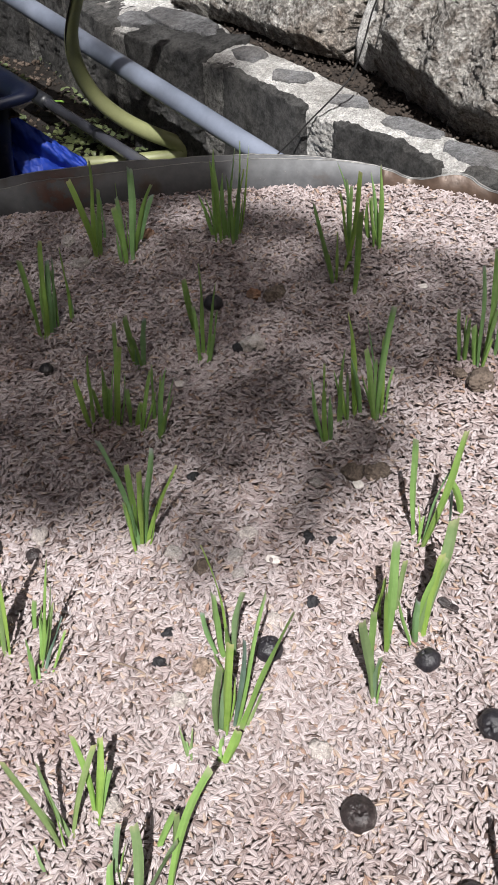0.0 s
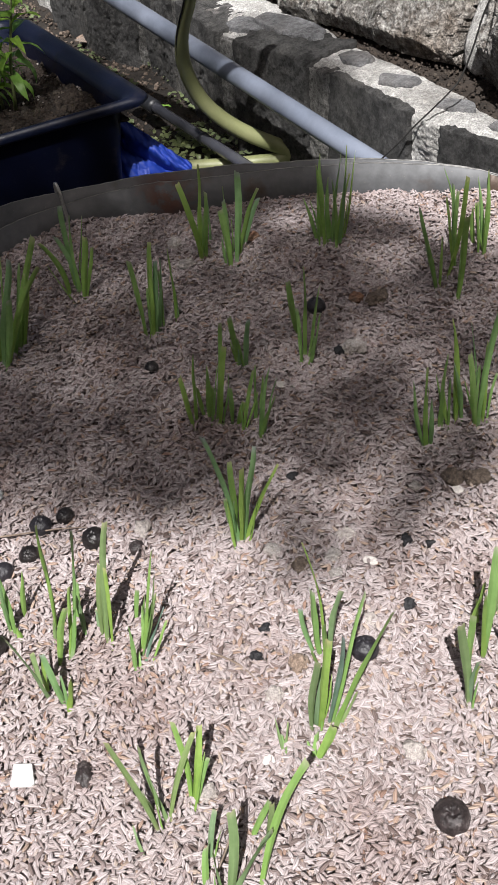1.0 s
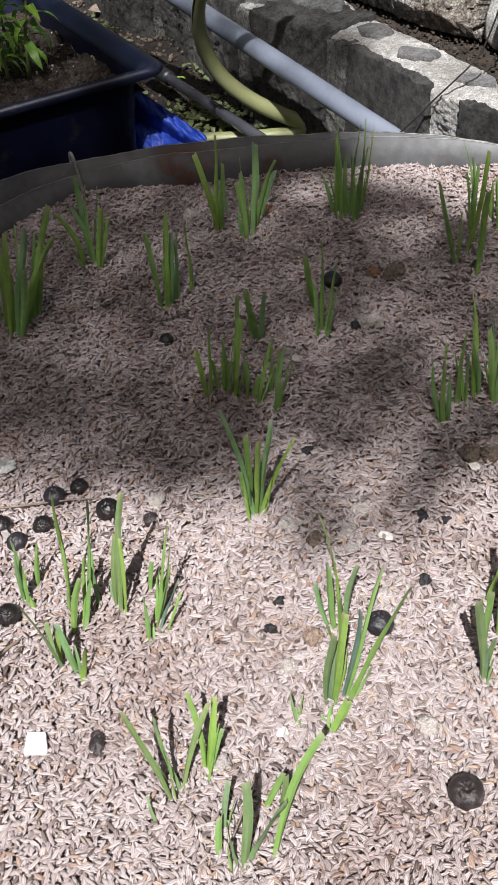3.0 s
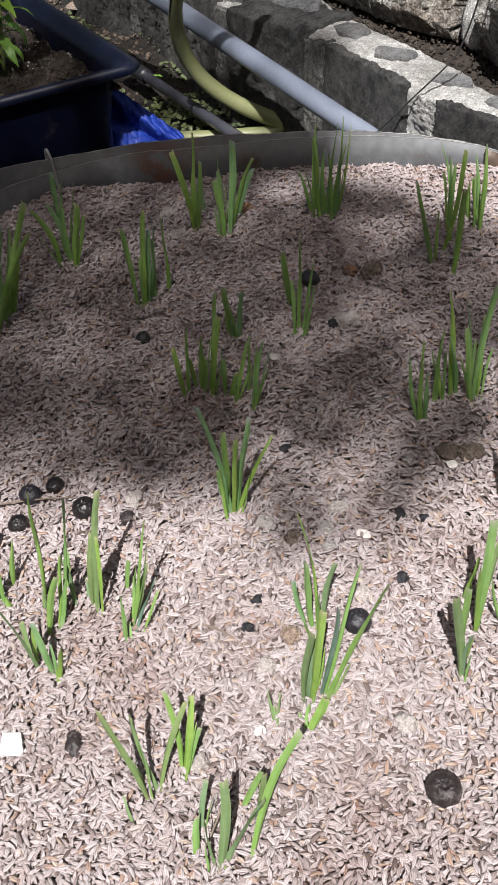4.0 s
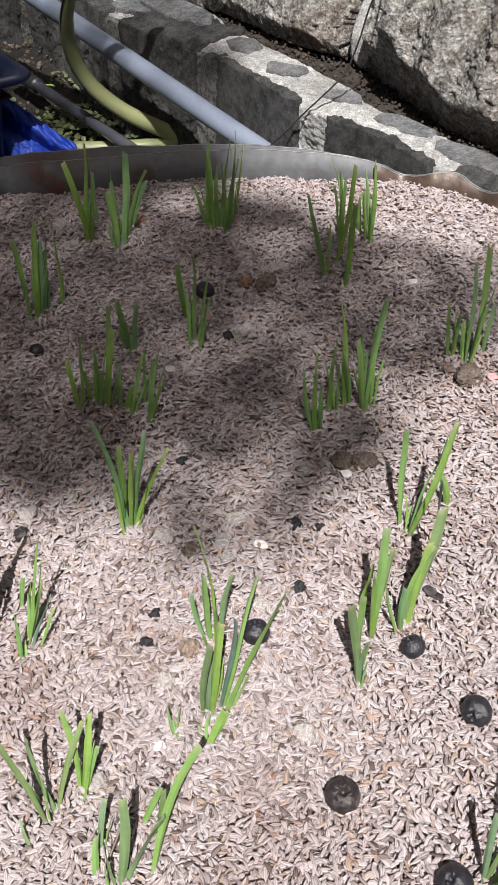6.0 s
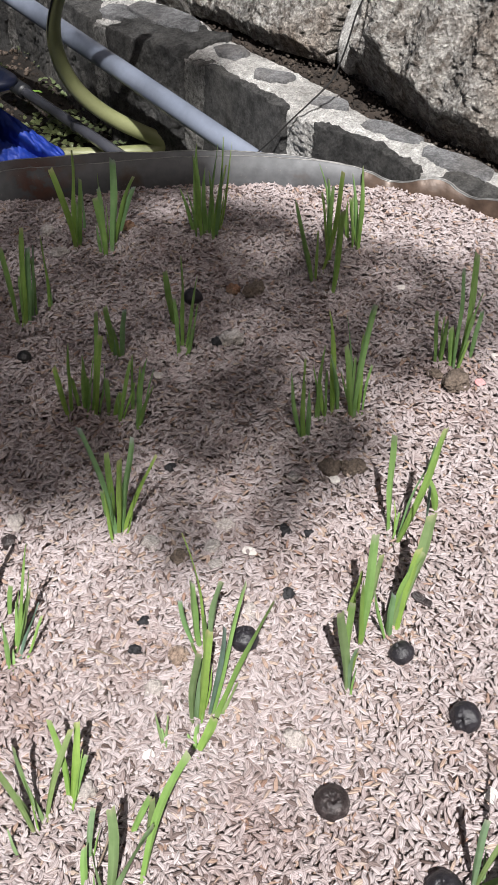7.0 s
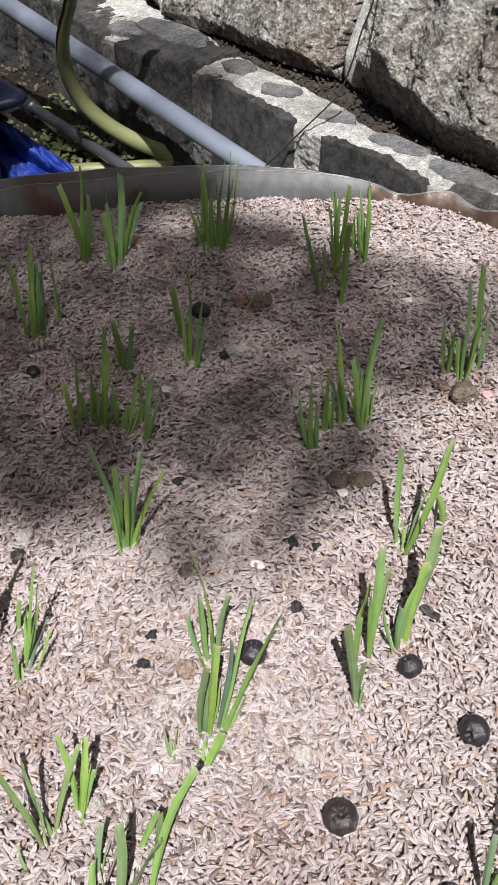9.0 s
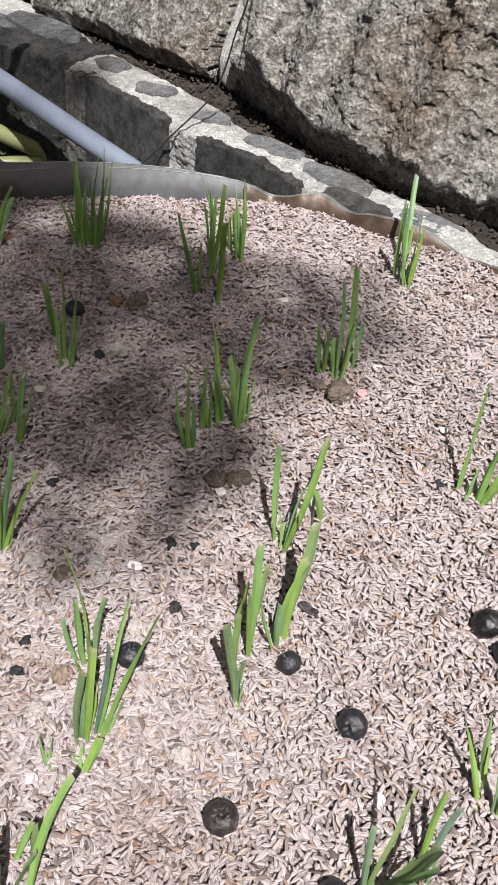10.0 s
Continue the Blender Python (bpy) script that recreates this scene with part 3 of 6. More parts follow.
# ---- planter ----
def planter():
    """A ring of bent sheet metal, hand cut, with a second sheet lapped over it at the back."""
    base = thing("planter", (CENTRE.x, CENTRE.y, GROUND_Z), "round planter of bent grey sheet metal with rust stains", "planter")

    def strip(name, a0, a1, off, tops, label, seed, material=METAL):
        n = int(abs(a1 - a0) * 2.2)
        closed = abs(a1 - a0) >= 360
        levels = (GROUND_Z, -0.10, -0.06, -0.03, -0.012, None)
        bm, edge = bmesh.new(), bmesh.new()
        outer, inner, lip = [], [], []
        for i in range(n + (0 if closed else 1)):
            a = a0 + (a1 - a0) * i / n
            t = spline(tops, a) + 0.0006 * noise.noise(Vector((a * 0.9, seed, 0)))
            c, s = math.cos(radians(a)), math.sin(radians(a))
            buckle = 0.0035 * noise.noise(Vector((a * 0.11, seed * 3, 0)))
            bend = 0.006 * noise.noise(Vector((a * 0.28, seed * 3, 7))) if 20 < a < 65 else 0.0015 * noise.noise(Vector((a * 0.2, seed, 7)))
            col_o, col_i = [], []
            for z in levels:
                zz = t if z is None else z
                r = rim_radius(a) + off + buckle + bend * max(0.0, (zz + 0.02) / 0.04)
                for col, rr in ((col_o, r + 0.0008), (col_i, r)):
                    col.append(bm.verts.new(Vector((CENTRE.x + rr * c, CENTRE.y + rr * s, zz)) - base.location))
            outer.append(col_o)
            inner.append(col_i)
            lip.append([edge.verts.new(Vector((CENTRE.x + (r + d) * c, CENTRE.y + (r + d) * s, t + h)) - base.location) for d, h in ((-0.0002, 0.0), (-0.0001, 0.0004), (0.0009, 0.0004), (0.0010, 0.0))])
        m = len(outer)
        for i in range(m if closed else m - 1):
            j = (i + 1) % m
            for k in range(len(levels) - 1):
                bm.faces.new((outer[i][k], outer[j][k], outer[j][k + 1], outer[i][k + 1]))
                bm.faces.new((inner[i][k], inner[i][k + 1], inner[j][k + 1], inner[j][k]))
            bm.faces.new((outer[i][-1], outer[j][-1], inner[j][-1], inner[i][-1]))
            for k in range(3):
                edge.faces.new((lip[i][k], lip[j][k], lip[j][k + 1], lip[i][k + 1]))
        if not closed:
            for e in (0, m - 1):
                for k in range(len(levels) - 1):
                    bm.faces.new((outer[e][k], outer[e][k + 1], inner[e][k + 1], inner[e][k]))
        body = part(name, bm, material, base, label)
        part("cut_edge", edge, EDGE, body, "bare bright cut edge")

    strip("inner_sheet", 0, 360, 0.0, TOP, "grey sheet with wavy hand-cut edge", 2)
    strip("outer_sheet", 60, 154, 0.006, BAND, "taller lapped grey sheet", 5)
    strip("bent_sheet", 4, 63, -0.004, [(a, z + 0.001) for a, z in TOP], "rusty brown buckled sheet", 2, RUSTY)
    soil = bmesh.new()
    mid = soil.verts.new(Vector((0, 0, -GROUND_Z - 0.012)))
    rings = []
    for q in range(1, 15):
        ring = []
        for k in range(120):
            a = 3.0 * k
            r = (rim_radius(a) - 0.001) * q / 14
            p = Vector((CENTRE.x + r * math.cos(radians(a)), CENTRE.y + r * math.sin(radians(a)), 0))
            p.z = bed_height(p.x, p.y) - 0.0034
            ring.append(soil.verts.new(p - base.location))
        rings.append(ring)
    for k in range(120):
        soil.faces.new((mid, rings[0][k], rings[0][(k + 1) % 120]))
    for a, b in zip(rings, rings[1:]):
        for k in range(120):
            soil.faces.new((a[k], b[k], b[(k + 1) % 120], a[(k + 1) % 120]))
    part("soil", soil, BED_SOIL, base, "brown bed soil under the mulch")
    return base


planter()


def mass(name, shape, uv_shape, faces, frames, material, smooth=True):
    """Many small pieces as one mesh: each piece is shape (points x 3) set by its rows of place, three axes and scale."""
    n, p = len(frames), shape.shape[1] if shape.ndim == 3 else len(shape)
    place, ax = frames[:, 0:3], frames[:, 3:12].reshape(n, 3, 3)
    verts = np.einsum("npk,nkj->npj", np.broadcast_to(shape, (n, p, 3)), ax) + place[:, None, :]
    f = (faces[None] + (np.arange(n) * p)[:, None, None]).reshape(-1, 4)
    me = bpy.data.meshes.new(name)
    me.vertices.add(n * p)
    me.vertices.foreach_set("co", verts.astype(np.float32).ravel())
    me.loops.add(f.size)
    me.loops.foreach_set("vertex_index", f.astype(np.int32).ravel())
    me.polygons.add(len(f))
    me.polygons.foreach_set("loop_start", np.arange(0, f.size, 4, dtype=np.int32))
    me.update(calc_edges=True)
    layer = me.uv_layers.new(name="UVMap")
    layer.data.foreach_set("uv", np.tile(uv_shape[faces].reshape(-1, 2), (n, 1)).astype(np.float32).ravel())
    if smooth:
        me.shade_smooth()
    me.materials.append(material)
    return new(name, me)


def turned(rng, n, tilt):
    """Random frames: a free turn about the vertical and a small tilt."""
    a, tx, ty = rng.uniform(0, 2 * np.pi, n), rng.normal(0, tilt, n), rng.normal(0, tilt, n)
    x = np.stack([np.cos(a), np.sin(a), tx], 1)
    x /= np.linalg.norm(x, axis=1)[:, None]
    z = np.stack([-tx * np.cos(a) + ty * np.sin(a), -tx * np.sin(a) - ty * np.cos(a), np.ones(n)], 1)
    y = np.cross(z, x)
    y /= np.linalg.norm(y, axis=1)[:, None]
    return x, y, np.cross(x, y)


def husk_mulch(count=172000):
    rng = np.random.default_rng(11)
    i = np.arange(1, count + 1)
    a = 360 * ((i * 0.7548776662) % 1.0)
    smooth = np.array([rim_radius(v) for v in np.arange(0, 360, 0.5)])
    radius = smooth[(a * 2).astype(int) % 720] - 0.003
    r = radius * np.sqrt((i * 0.5698402910) % 1.0)
    x, y = CENTRE.x + r * np.cos(np.radians(a)), CENTRE.y + r * np.sin(np.radians(a))
    # thinner towards the edges near the added wall
    core = (y > -0.185) & (x > -0.266 - 0.314 * (y + 0.168)) & (x < 0.154 + 0.355 * (y + 0.17))
    x, y = x + rng.normal(0, 0.0006, count), y + rng.normal(0, 0.0006, count)
    keep = core | (rng.uniform(0, 1, count) < 0.33)
    x, y = x[keep], y[keep]
    count = len(x)
    grid = np.array([[bed_height(-0.5 + 0.01 * i, -0.35 + 0.01 * j) for j in range(101)] for i in range(101)])
    i, j = ((x + 0.5) * 100).astype(int).clip(0, 100), ((y + 0.35) * 100).astype(int).clip(0, 100)
    z = grid[i, j] + 0.0036 * rng.uniform(-1, 1, count)
    ax, ay, az = turned(rng, count, 0.25)
    long = rng.normal(0.0034, 0.0006, count).clip(0.0018, 0.0050)
    long *= np.where(rng.uniform(0, 1, count) < 0.18, rng.uniform(0.35, 0.7, count), 1.0)
    wide = rng.normal(0.00102, 0.0002, count).clip(0.0005, 0.0016)
    deep = np.where(rng.uniform(0, 1, count) < 0.80, 1, -1) * rng.uniform(0.0008, 0.0016, count)
    stations = ((-1.0, 0.03), (-0.36, 0.98), (0.28, 0.92), (1.0, 0.03))
    pts, uv = [], []
    for s, w in stations:
        for k in (-1, 0, 1):
            pts.append((s, k * w, (1 - k * k) * w * (1.0 if abs(s) < 0.9 else 0.3) - 0.25 * s * s))
            uv.append((k * 0.5 + 0.5, s * 0.5 + 0.5))
    faces = np.array([(q * 3 + k, q * 3 + k + 1, q * 3 + k + 4, q * 3 + k + 3) for q in range(3) for k in range(2)])
    frames = np.concatenate([np.stack([x, y, z], 1), ax * long[:, None], ay * wide[:, None], az * deep[:, None]], 1)
    shape = np.repeat(np.array(pts)[None], count, 0)
    shape[:, :, 1] += rng.normal(0, 0.34, count)[:, None] * shape[:, :, 0] ** 2 + rng.normal(0, 0.12, (count, 1)) * shape[:, :, 0] ** 3
    shape[:, :, 2] += rng.normal(0, 0.25, count)[:, None] * shape[:, :, 0] ** 2
    ob = mass("rice_husk_mulch", shape, np.array(uv), faces, frames, HUSK)
    return tagged(ob, "loose layer of dry pale tan rice husks over the bed", "mulch", kind="stuff")


husk_mulch()


# ---- things behind the planter ----
def grey_pipe():
    ob = thing("water_pipe", (0.0, 0.69, -0.072), "grey weathered plastic pipe slanting along the kerb", "pipe")
    inv = Matrix.Translation(-ob.location)
    a, b = Vector((-0.277, 0.945, 0.030)), Vector((0.017, 0.624, -0.057))
    d = b - a
    bm = tube([a + d * (-2.2 + 3.35 * q / 8) for q in range(9)], 0.0117, 28, fine=3)
    bmesh.ops.transform(bm, matrix=inv, verts=bm.verts)
    part("tube", bm, PVC, ob)
    return ob


grey_pipe()


def thin_pipe():
    ob = thing("conduit_pipe", (-0.21, 0.86, -0.10), "thin dark grey pipe with black coupling on the ground", "pipe")
    inv = Matrix.Translation(-ob.location)
    a, b = Vector((-0.293, 0.973, -0.100)), Vector((-0.136, 0.748, -0.104))
    d = (b - a).normalized()
    for name, p, q, r, m, label in (("tube", a + d * 0.03, b + d * 0.06, 0.0072, DARK_PVC, ""), ("coupling", a - d * 0.035, a + d * 0.045, 0.0098, BLACK_PVC, "black plastic coupling")):
        bm = tube([p, p.lerp(q, 0.5), q], r, 18)
        bmesh.ops.transform(bm, matrix=inv, verts=bm.verts)
        part(name, bm, m, ob, label)
    bm = tube([a + d * 0.172, a + d * 0.176, a + d * 0.180], [0.0076, 0.0082, 0.0076], 14)
    bmesh.ops.transform(bm, matrix=inv, verts=bm.verts)
    part("scar", bm, BLACK_PVC, ob, "dark scuffed ring")
    return ob


thin_pipe()


def hose():
    pts = [(-0.085, 0.58, 0.40), (-0.118, 0.64, 0.26), (-0.146, 0.685, 0.165), (-0.167, 0.720, 0.102), (-0.180, 0.740, 0.072), (-0.189, 0.756, 0.045), (-0.193, 0.773, 0.015), (-0.189, 0.786, -0.017), (-0.178, 0.792, -0.043), (-0.158, 0.795, -0.067),
           (-0.134, 0.798, -0.087), (-0.108, 0.800, -0.103), (-0.093, 0.800, -0.111), (-0.086, 0.799, -0.119), (-0.096, 0.798, -0.1255), (-0.126, 0.800, -0.127), (-0.164, 0.800, -0.127), (-0.207, 0.802, -0.126), (-0.250, 0.812, -0.128), (-0.29, 0.85, -0.130)]
    bm = tube(pts, [0.0068] * 4 + [0.0071, 0.0077, 0.0087, 0.0090, 0.0092, 0.0094] + [0.0095] * 5 + [0.0085] * 5, 18, fine=6)
    ob = thing("garden_hose", pts[8], "yellow-green faded garden hose hanging and looping to the ground", "hose")
    inv = Matrix.Translation(-ob.location)
    bmesh.ops.transform(bm, matrix=inv, verts=bm.verts)
    part("tube", bm, HOSE, ob)
    bm = tube([(x - 0.0050, y - 0.0068, z + 0.0030) for x, y, z in pts[2:9]], 0.0010, 8, fine=6)
    bmesh.ops.transform(bm, matrix=inv, verts=bm.verts)
    part("seam", bm, WIRE, ob, "dark seam line along the hose")
    return ob


hose()


def dark_wire():
    pts = [(0.160, 0.60, 0.30), (0.140, 0.60, 0.175), (0.128, 0.60, 0.121), (0.118, 0.60, 0.094), (0.110, 0.60, 0.066), (0.099, 0.598, 0.039), (0.088, 0.597, 0.026), (0.072, 0.599, 0.010), (0.054, 0.602, -0.008), (0.040, 0.607, -0.025), (0.020, 0.615, -0.047), (0.006, 0.617, -0.060)]
    return tagged(as_object("loose_wire", tube(pts, 0.0009, 8, fine=6), WIRE), "thin dark loose wire hanging over kerb and boulder", "wire")


dark_wire()


def basin_soil(x, y):
    p = Vector((x, y, 0))
    return -0.030 + 0.013 * noise.noise(p * 11) + 0.008 * noise.noise(p * 30)


def basin():
    """A rectangular basin with a rolled lip, full of soil."""
    corner = Vector((-0.238, 0.733, 0))
    e1 = Vector((-0.91, -0.416, 0)).normalized()
    e2 = Vector((-0.566, 0.824, 0)).normalized()
    L1, L2 = 0.275, 0.40
    ob = thing("plastic_basin", (*(corner + e1 * 0.13 + e2 * 0.2).xy, GROUND_Z), "dark navy plastic basin full of brown soil", "basin")

    def outline(inset, flare=0.0, n=14):
        pts = []
        wide = (0.024, 0.055, 0.04, 0.03)
        near = inset + flare
        inner = [(near, inset), (L1 - inset, inset), (L1 - inset, L2 - inset), (near, L2 - inset)]
        for q, (u, v) in enumerate(inner):
            rad = max(0.006, wide[q] - inset * 0.5)
            cu, cv = u + (rad if q in (0, 3) else -rad), v + (rad if q in (0, 1) else -rad)
            for k in range(n + 1):
                a = math.pi + q * math.pi / 2 + k / n * math.pi / 2
                pts.append(corner + e1 * (cu + rad * math.cos(a)) + e2 * (cv + rad * math.sin(a)))
        return pts

    def skin(levels):
        bm = bmesh.new()
        rings = []
        for inset, z, flare in levels:
            rings.append([bm.verts.new(p + Vector((0, 0, z)) - ob.location) for p in outline(inset, flare)])
        n = len(rings[0])
        for a, b in zip(rings, rings[1:]):
            for k in range(n):
                bm.faces.new((a[k], a[(k + 1) % n], b[(k + 1) % n], b[k]))
        return bm, rings

    bm, rings = skin([(0.030, GROUND_Z + 0.002, 0.012), (0.026, GROUND_Z + 0.006, 0.012), (0.018, -0.07, 0.012), (0.010, -0.012, 0.010)])
    bm.faces.new(rings[0][::-1])
    bmesh.ops.recalc_face_normals(bm, faces=bm.faces[:])
    part("body", bm, BASIN, ob)
    bm, _ = skin([(0.012, -0.013, 0.008), (0.004, -0.0125, -0.006), (0.001, -0.011, -0.010), (0.0, -0.008, -0.012), (0.0006, -0.004, -0.011), (0.003, -0.001, -0.008), (0.006, 0.0, -0.004), (0.009, -0.001, 0.0), (0.0115, -0.004, 0.003), (0.013, -0.010, 0.005), (0.024, -0.06, 0.006)])
    bmesh.ops.recalc_face_normals(bm, faces=bm.faces[:])
    part("lip", bm, BASIN_LIP, ob, "rolled navy rim, its highlight put in as a paler tone")
    soil = bmesh.new()
    n1, n2 = 110, 150
    grid = []
    for j in range(n2 + 1):
        row = []
        for i in range(n1 + 1):
            p = corner + e1 * (0.015 + (L1 - 0.030) * i / n1) + e2 * (0.015 + (L2 - 0.030) * j / n2)
            p.z = basin_soil(p.x, p.y) + 0.004 * noise.noise(p * 80) + 0.0025 * noise.noise(p * 170)
            row.append(soil.verts.new(p - ob.location))
        grid.append(row)
    for j in range(n2):
        for i in range(n1):
            soil.faces.new((grid[j][i], grid[j][i + 1], grid[j + 1][i + 1], grid[j + 1][i]))
    bmesh.ops.reverse_faces(soil, faces=soil.faces[:])
    part("soil", soil, SOIL, ob, "crumbly dark brown soil")
    return ob


basin()


def tarp():
    """A crumpled scrap of tarpaulin slumped beside the basin."""
    corners = [Vector((-0.294, 0.795, -0.040)), Vector((-0.206, 0.778, -0.110)), Vector((-0.200, 0.735, -0.136)), Vector((-0.316, 0.765, -0.136))]
    bm = bmesh.new()
    n = 44
    grid = []
    for j in range(n + 1):
        row = []
        for i in range(n + 1):
            u, v = i / n, j / n
            p = corners[0].lerp(corners[1], u).lerp(corners[3].lerp(corners[2], u), v)
            fold = 0.011 * math.exp(-(((v - 0.12 - 0.15 * u) / 0.09) ** 2)) - 0.010 * math.exp(-(((v - 0.34 - 0.12 * u) / 0.07) ** 2))
            fold += 0.016 * abs(noise.noise(Vector((u * 6 - v * 4, v * 2.2, 1)))) + 0.010 * abs(noise.noise(Vector((u * 13 - v * 9, v * 5, 4)))) - 0.006 + 0.0035 * noise.noise(Vector((u * 40, v * 28, 2)))
            p += Vector((0.25, -0.85, 0.45)) * fold
            p.z = max(p.z, GROUND_Z + 0.003)
            row.append(bm.verts.new(p))
        grid.append(row)
    for j in range(n):
        for i in range(n):
            bm.faces.new((grid[j][i], grid[j][i + 1], grid[j + 1][i + 1], grid[j + 1][i]))
    ob = as_object("tarpaulin_scrap", bm, TARP)
    sol = ob.modifiers.new("thickness", "SOLIDIFY")
    sol.thickness = 0.0012
    return tagged(ob, "crumpled bright blue tarpaulin scrap beside the basin", "tarp")


tarp()


def rim_hook():
    a = radians(125.7)
    r = rim_radius(125.7)
    out = Vector((math.cos(a), math.sin(a), 0))
    base = CENTRE + out * r
    pts = [base - out * 0.005 + Vector((0, 0, -0.001)), base - out * 0.0035 + Vector((0, 0, 0.024)), base - out * 0.002 + Vector((0, 0, 0.035)), base + out * 0.002 + Vector((0, 0, 0.040)), base + out * 0.006 + Vector((0, 0, 0.035)), base + out * 0.007 + Vector((0, 0, 0.012))]
    return tagged(as_object("wire_hook", tube(pts, 0.0015, 10), STEEL), "bent galvanised wire hook clipped over the sheet rim", "hook")


rim_hook()


# ---- tree above, out of view, whose crown shades the bed ----
def shading_tree():
    tree = thing("tree", (-1.2, -1.75, GROUND_Z), "leafy tree overhanging the planter and basin", "tree")
    top = Vector((-0.2, -1.65, 3.5))
    root = Vector(tree.location)
    bm = tube([Vector((0, 0, 0)), Vector((0.05, 0.03, 1.3)), Vector((0.35, 0.05, 2.6)), top - root], [0.09, 0.075, 0.06, 0.03], 14)
    part("trunk", bm, BARK, tree)
    centres = []

    def hung(x, y, h):
        """Leaves at height h whose shade falls at x, y on the bed."""
        k = h / SUN_FROM.z
        return np.stack([x + SUN_FROM.x * k, y + SUN_FROM.y * k, h], 1)

    # boughs over the basin and the alley: place of their shade, spread, leaves
    for q, (x, y, sx, sy, n) in enumerate(BOUGHS):
        rng = np.random.default_rng(50 + q)
        i = np.arange(1, n + 1)
        u, v = (0.5 + i * 0.7548776662) % 1.0, (0.37 * q + i * 0.5698402910) % 1.0
        far = np.sqrt(-2 * np.log(1 - 0.985 * u))
        centres.append(hung(x + sx * far * np.cos(2 * np.pi * v), y + sy * far * np.sin(2 * np.pi * v), rng.uniform(3.1, 4.3, n)))
    # the large bough over the bed, evenly leaved, with a ragged outline and a few gaps
    rng = np.random.default_rng(77)
    i = np.arange(1, 6001)
    x, y = -0.46 + 0.68 * ((i * 0.7548776662) % 1.0), 0.62 * ((i * 0.5698402910) % 1.0)
    low, high = np.array([spline(BOUGH_FRONT, v) for v in x]), np.array([spline(BOUGH_BACK, v) for v in x])
    full = np.clip((y - low) / 0.045, 0, 1) * np.clip((high - y) / 0.04, 0, 1) * np.array([spline(BOUGH_FULLNESS, v) for v in x])
    for gx, gy, spread, depth in BOUGH_GAPS:
        full *= 1 - depth * np.exp(-((x - gx) ** 2 + (y - gy) ** 2) / spread**2)
    keep = rng.uniform(0, 1, len(x)) < full
    centres.append(hung(x[keep], y[keep], rng.uniform(3.1, 4.3, int(keep.sum()))))
    c = np.concatenate(centres)
    n = len(c)
    x, y, z = turned(rng, n, 0.5)
    size = rng.uniform(0.012, 0.022, n)
    pts, uv = [], []
    for s, w in ((-1.0, 0.05), (-0.5, 0.36), (0.1, 0.42), (0.6, 0.26), (1.0, 0.03)):
        for k in (-1, 0, 1):
            pts.append((s, k * w, -0.12 * s * s + 0.1 * k * k))
            uv.append((k * 0.5 + 0.5, s * 0.5 + 0.5))
    faces = np.array([(q * 3 + k, q * 3 + k + 1, q * 3 + k + 4, q * 3 + k + 3) for q in range(4) for k in range(2)])
    frames = np.concatenate([c - np.array(root), x * size[:, None], y * size[:, None], z * size[:, None]], 1)
    crown = mass("crown", np.array(pts), np.array(uv), faces, frames, CANOPY)
    crown.parent = tree
    for q in range(9):
        e = Vector(c[int(rng.integers(n))]) - root
        m = (top - root).lerp(e, 0.5) + Vector((0, 0, 0.08))
        part("limb", tube([top - root, m, e], [0.016, 0.009, 0.003], 8), BARK, tree)
    return tree


BOUGHS = [(-0.42, 0.72, 0.14, 0.13, 490), (-0.52, 0.8, 0.09, 0.09, 280), (-0.4, 1.12, 0.07, 0.09, 90), (-0.34, 0.97, 0.06, 0.07, 65), (-0.20, 0.81, 0.05, 0.05, 50), (-0.12, 0.88, 0.04, 0.05, 26), (-0.09, 0.72, 0.07, 0.08, 24), (-0.032, 0.752, 0.018, 0.02, 20), (-0.10, 0.52, 0.07, 0.03, 60), (-0.045, 0.835, 0.04, 0.04, 15)]
BOUGH_FRONT = [(-0.46, 0.085), (-0.33, 0.074), (-0.30, 0.074), (-0.24, 0.078), (-0.20, 0.064), (-0.15, 0.050), (-0.11, 0.056), (-0.083, 0.038), (-0.05, 0.004), (-0.03, 0.014), (0.011, 0.028), (0.033, 0.054), (0.056, 0.082), (0.084, 0.122), (0.10, 0.15), (0.12, 0.175), (0.14, 0.185), (0.18, 0.155), (0.24, 0.11)]
BOUGH_BACK = [(-0.46, 0.66), (-0.14, 0.66), (-0.08, 0.57), (-0.04, 0.510), (-0.003, 0.458), (0.042, 0.412), (0.103, 0.37), (0.14, 0.34), (0.24, 0.34)]
BOUGH_FULLNESS = [(-0.46, 0.54), (-0.15, 0.50), (-0.07, 0.46), (-0.02, 0.46), (0.04, 0.44), (0.10, 0.40), (0.15, 0.29), (0.18, 0.19), (0.24, 0.12)]
BOUGH_GAPS = [(-0.012, 0.118, 0.022, 0.5), (-0.02, 0.078, 0.020, 0.5), (0.019, 0.341, 0.03, 0.4), (-0.275, 0.105, 0.022, 0.5)]
shading_tree()


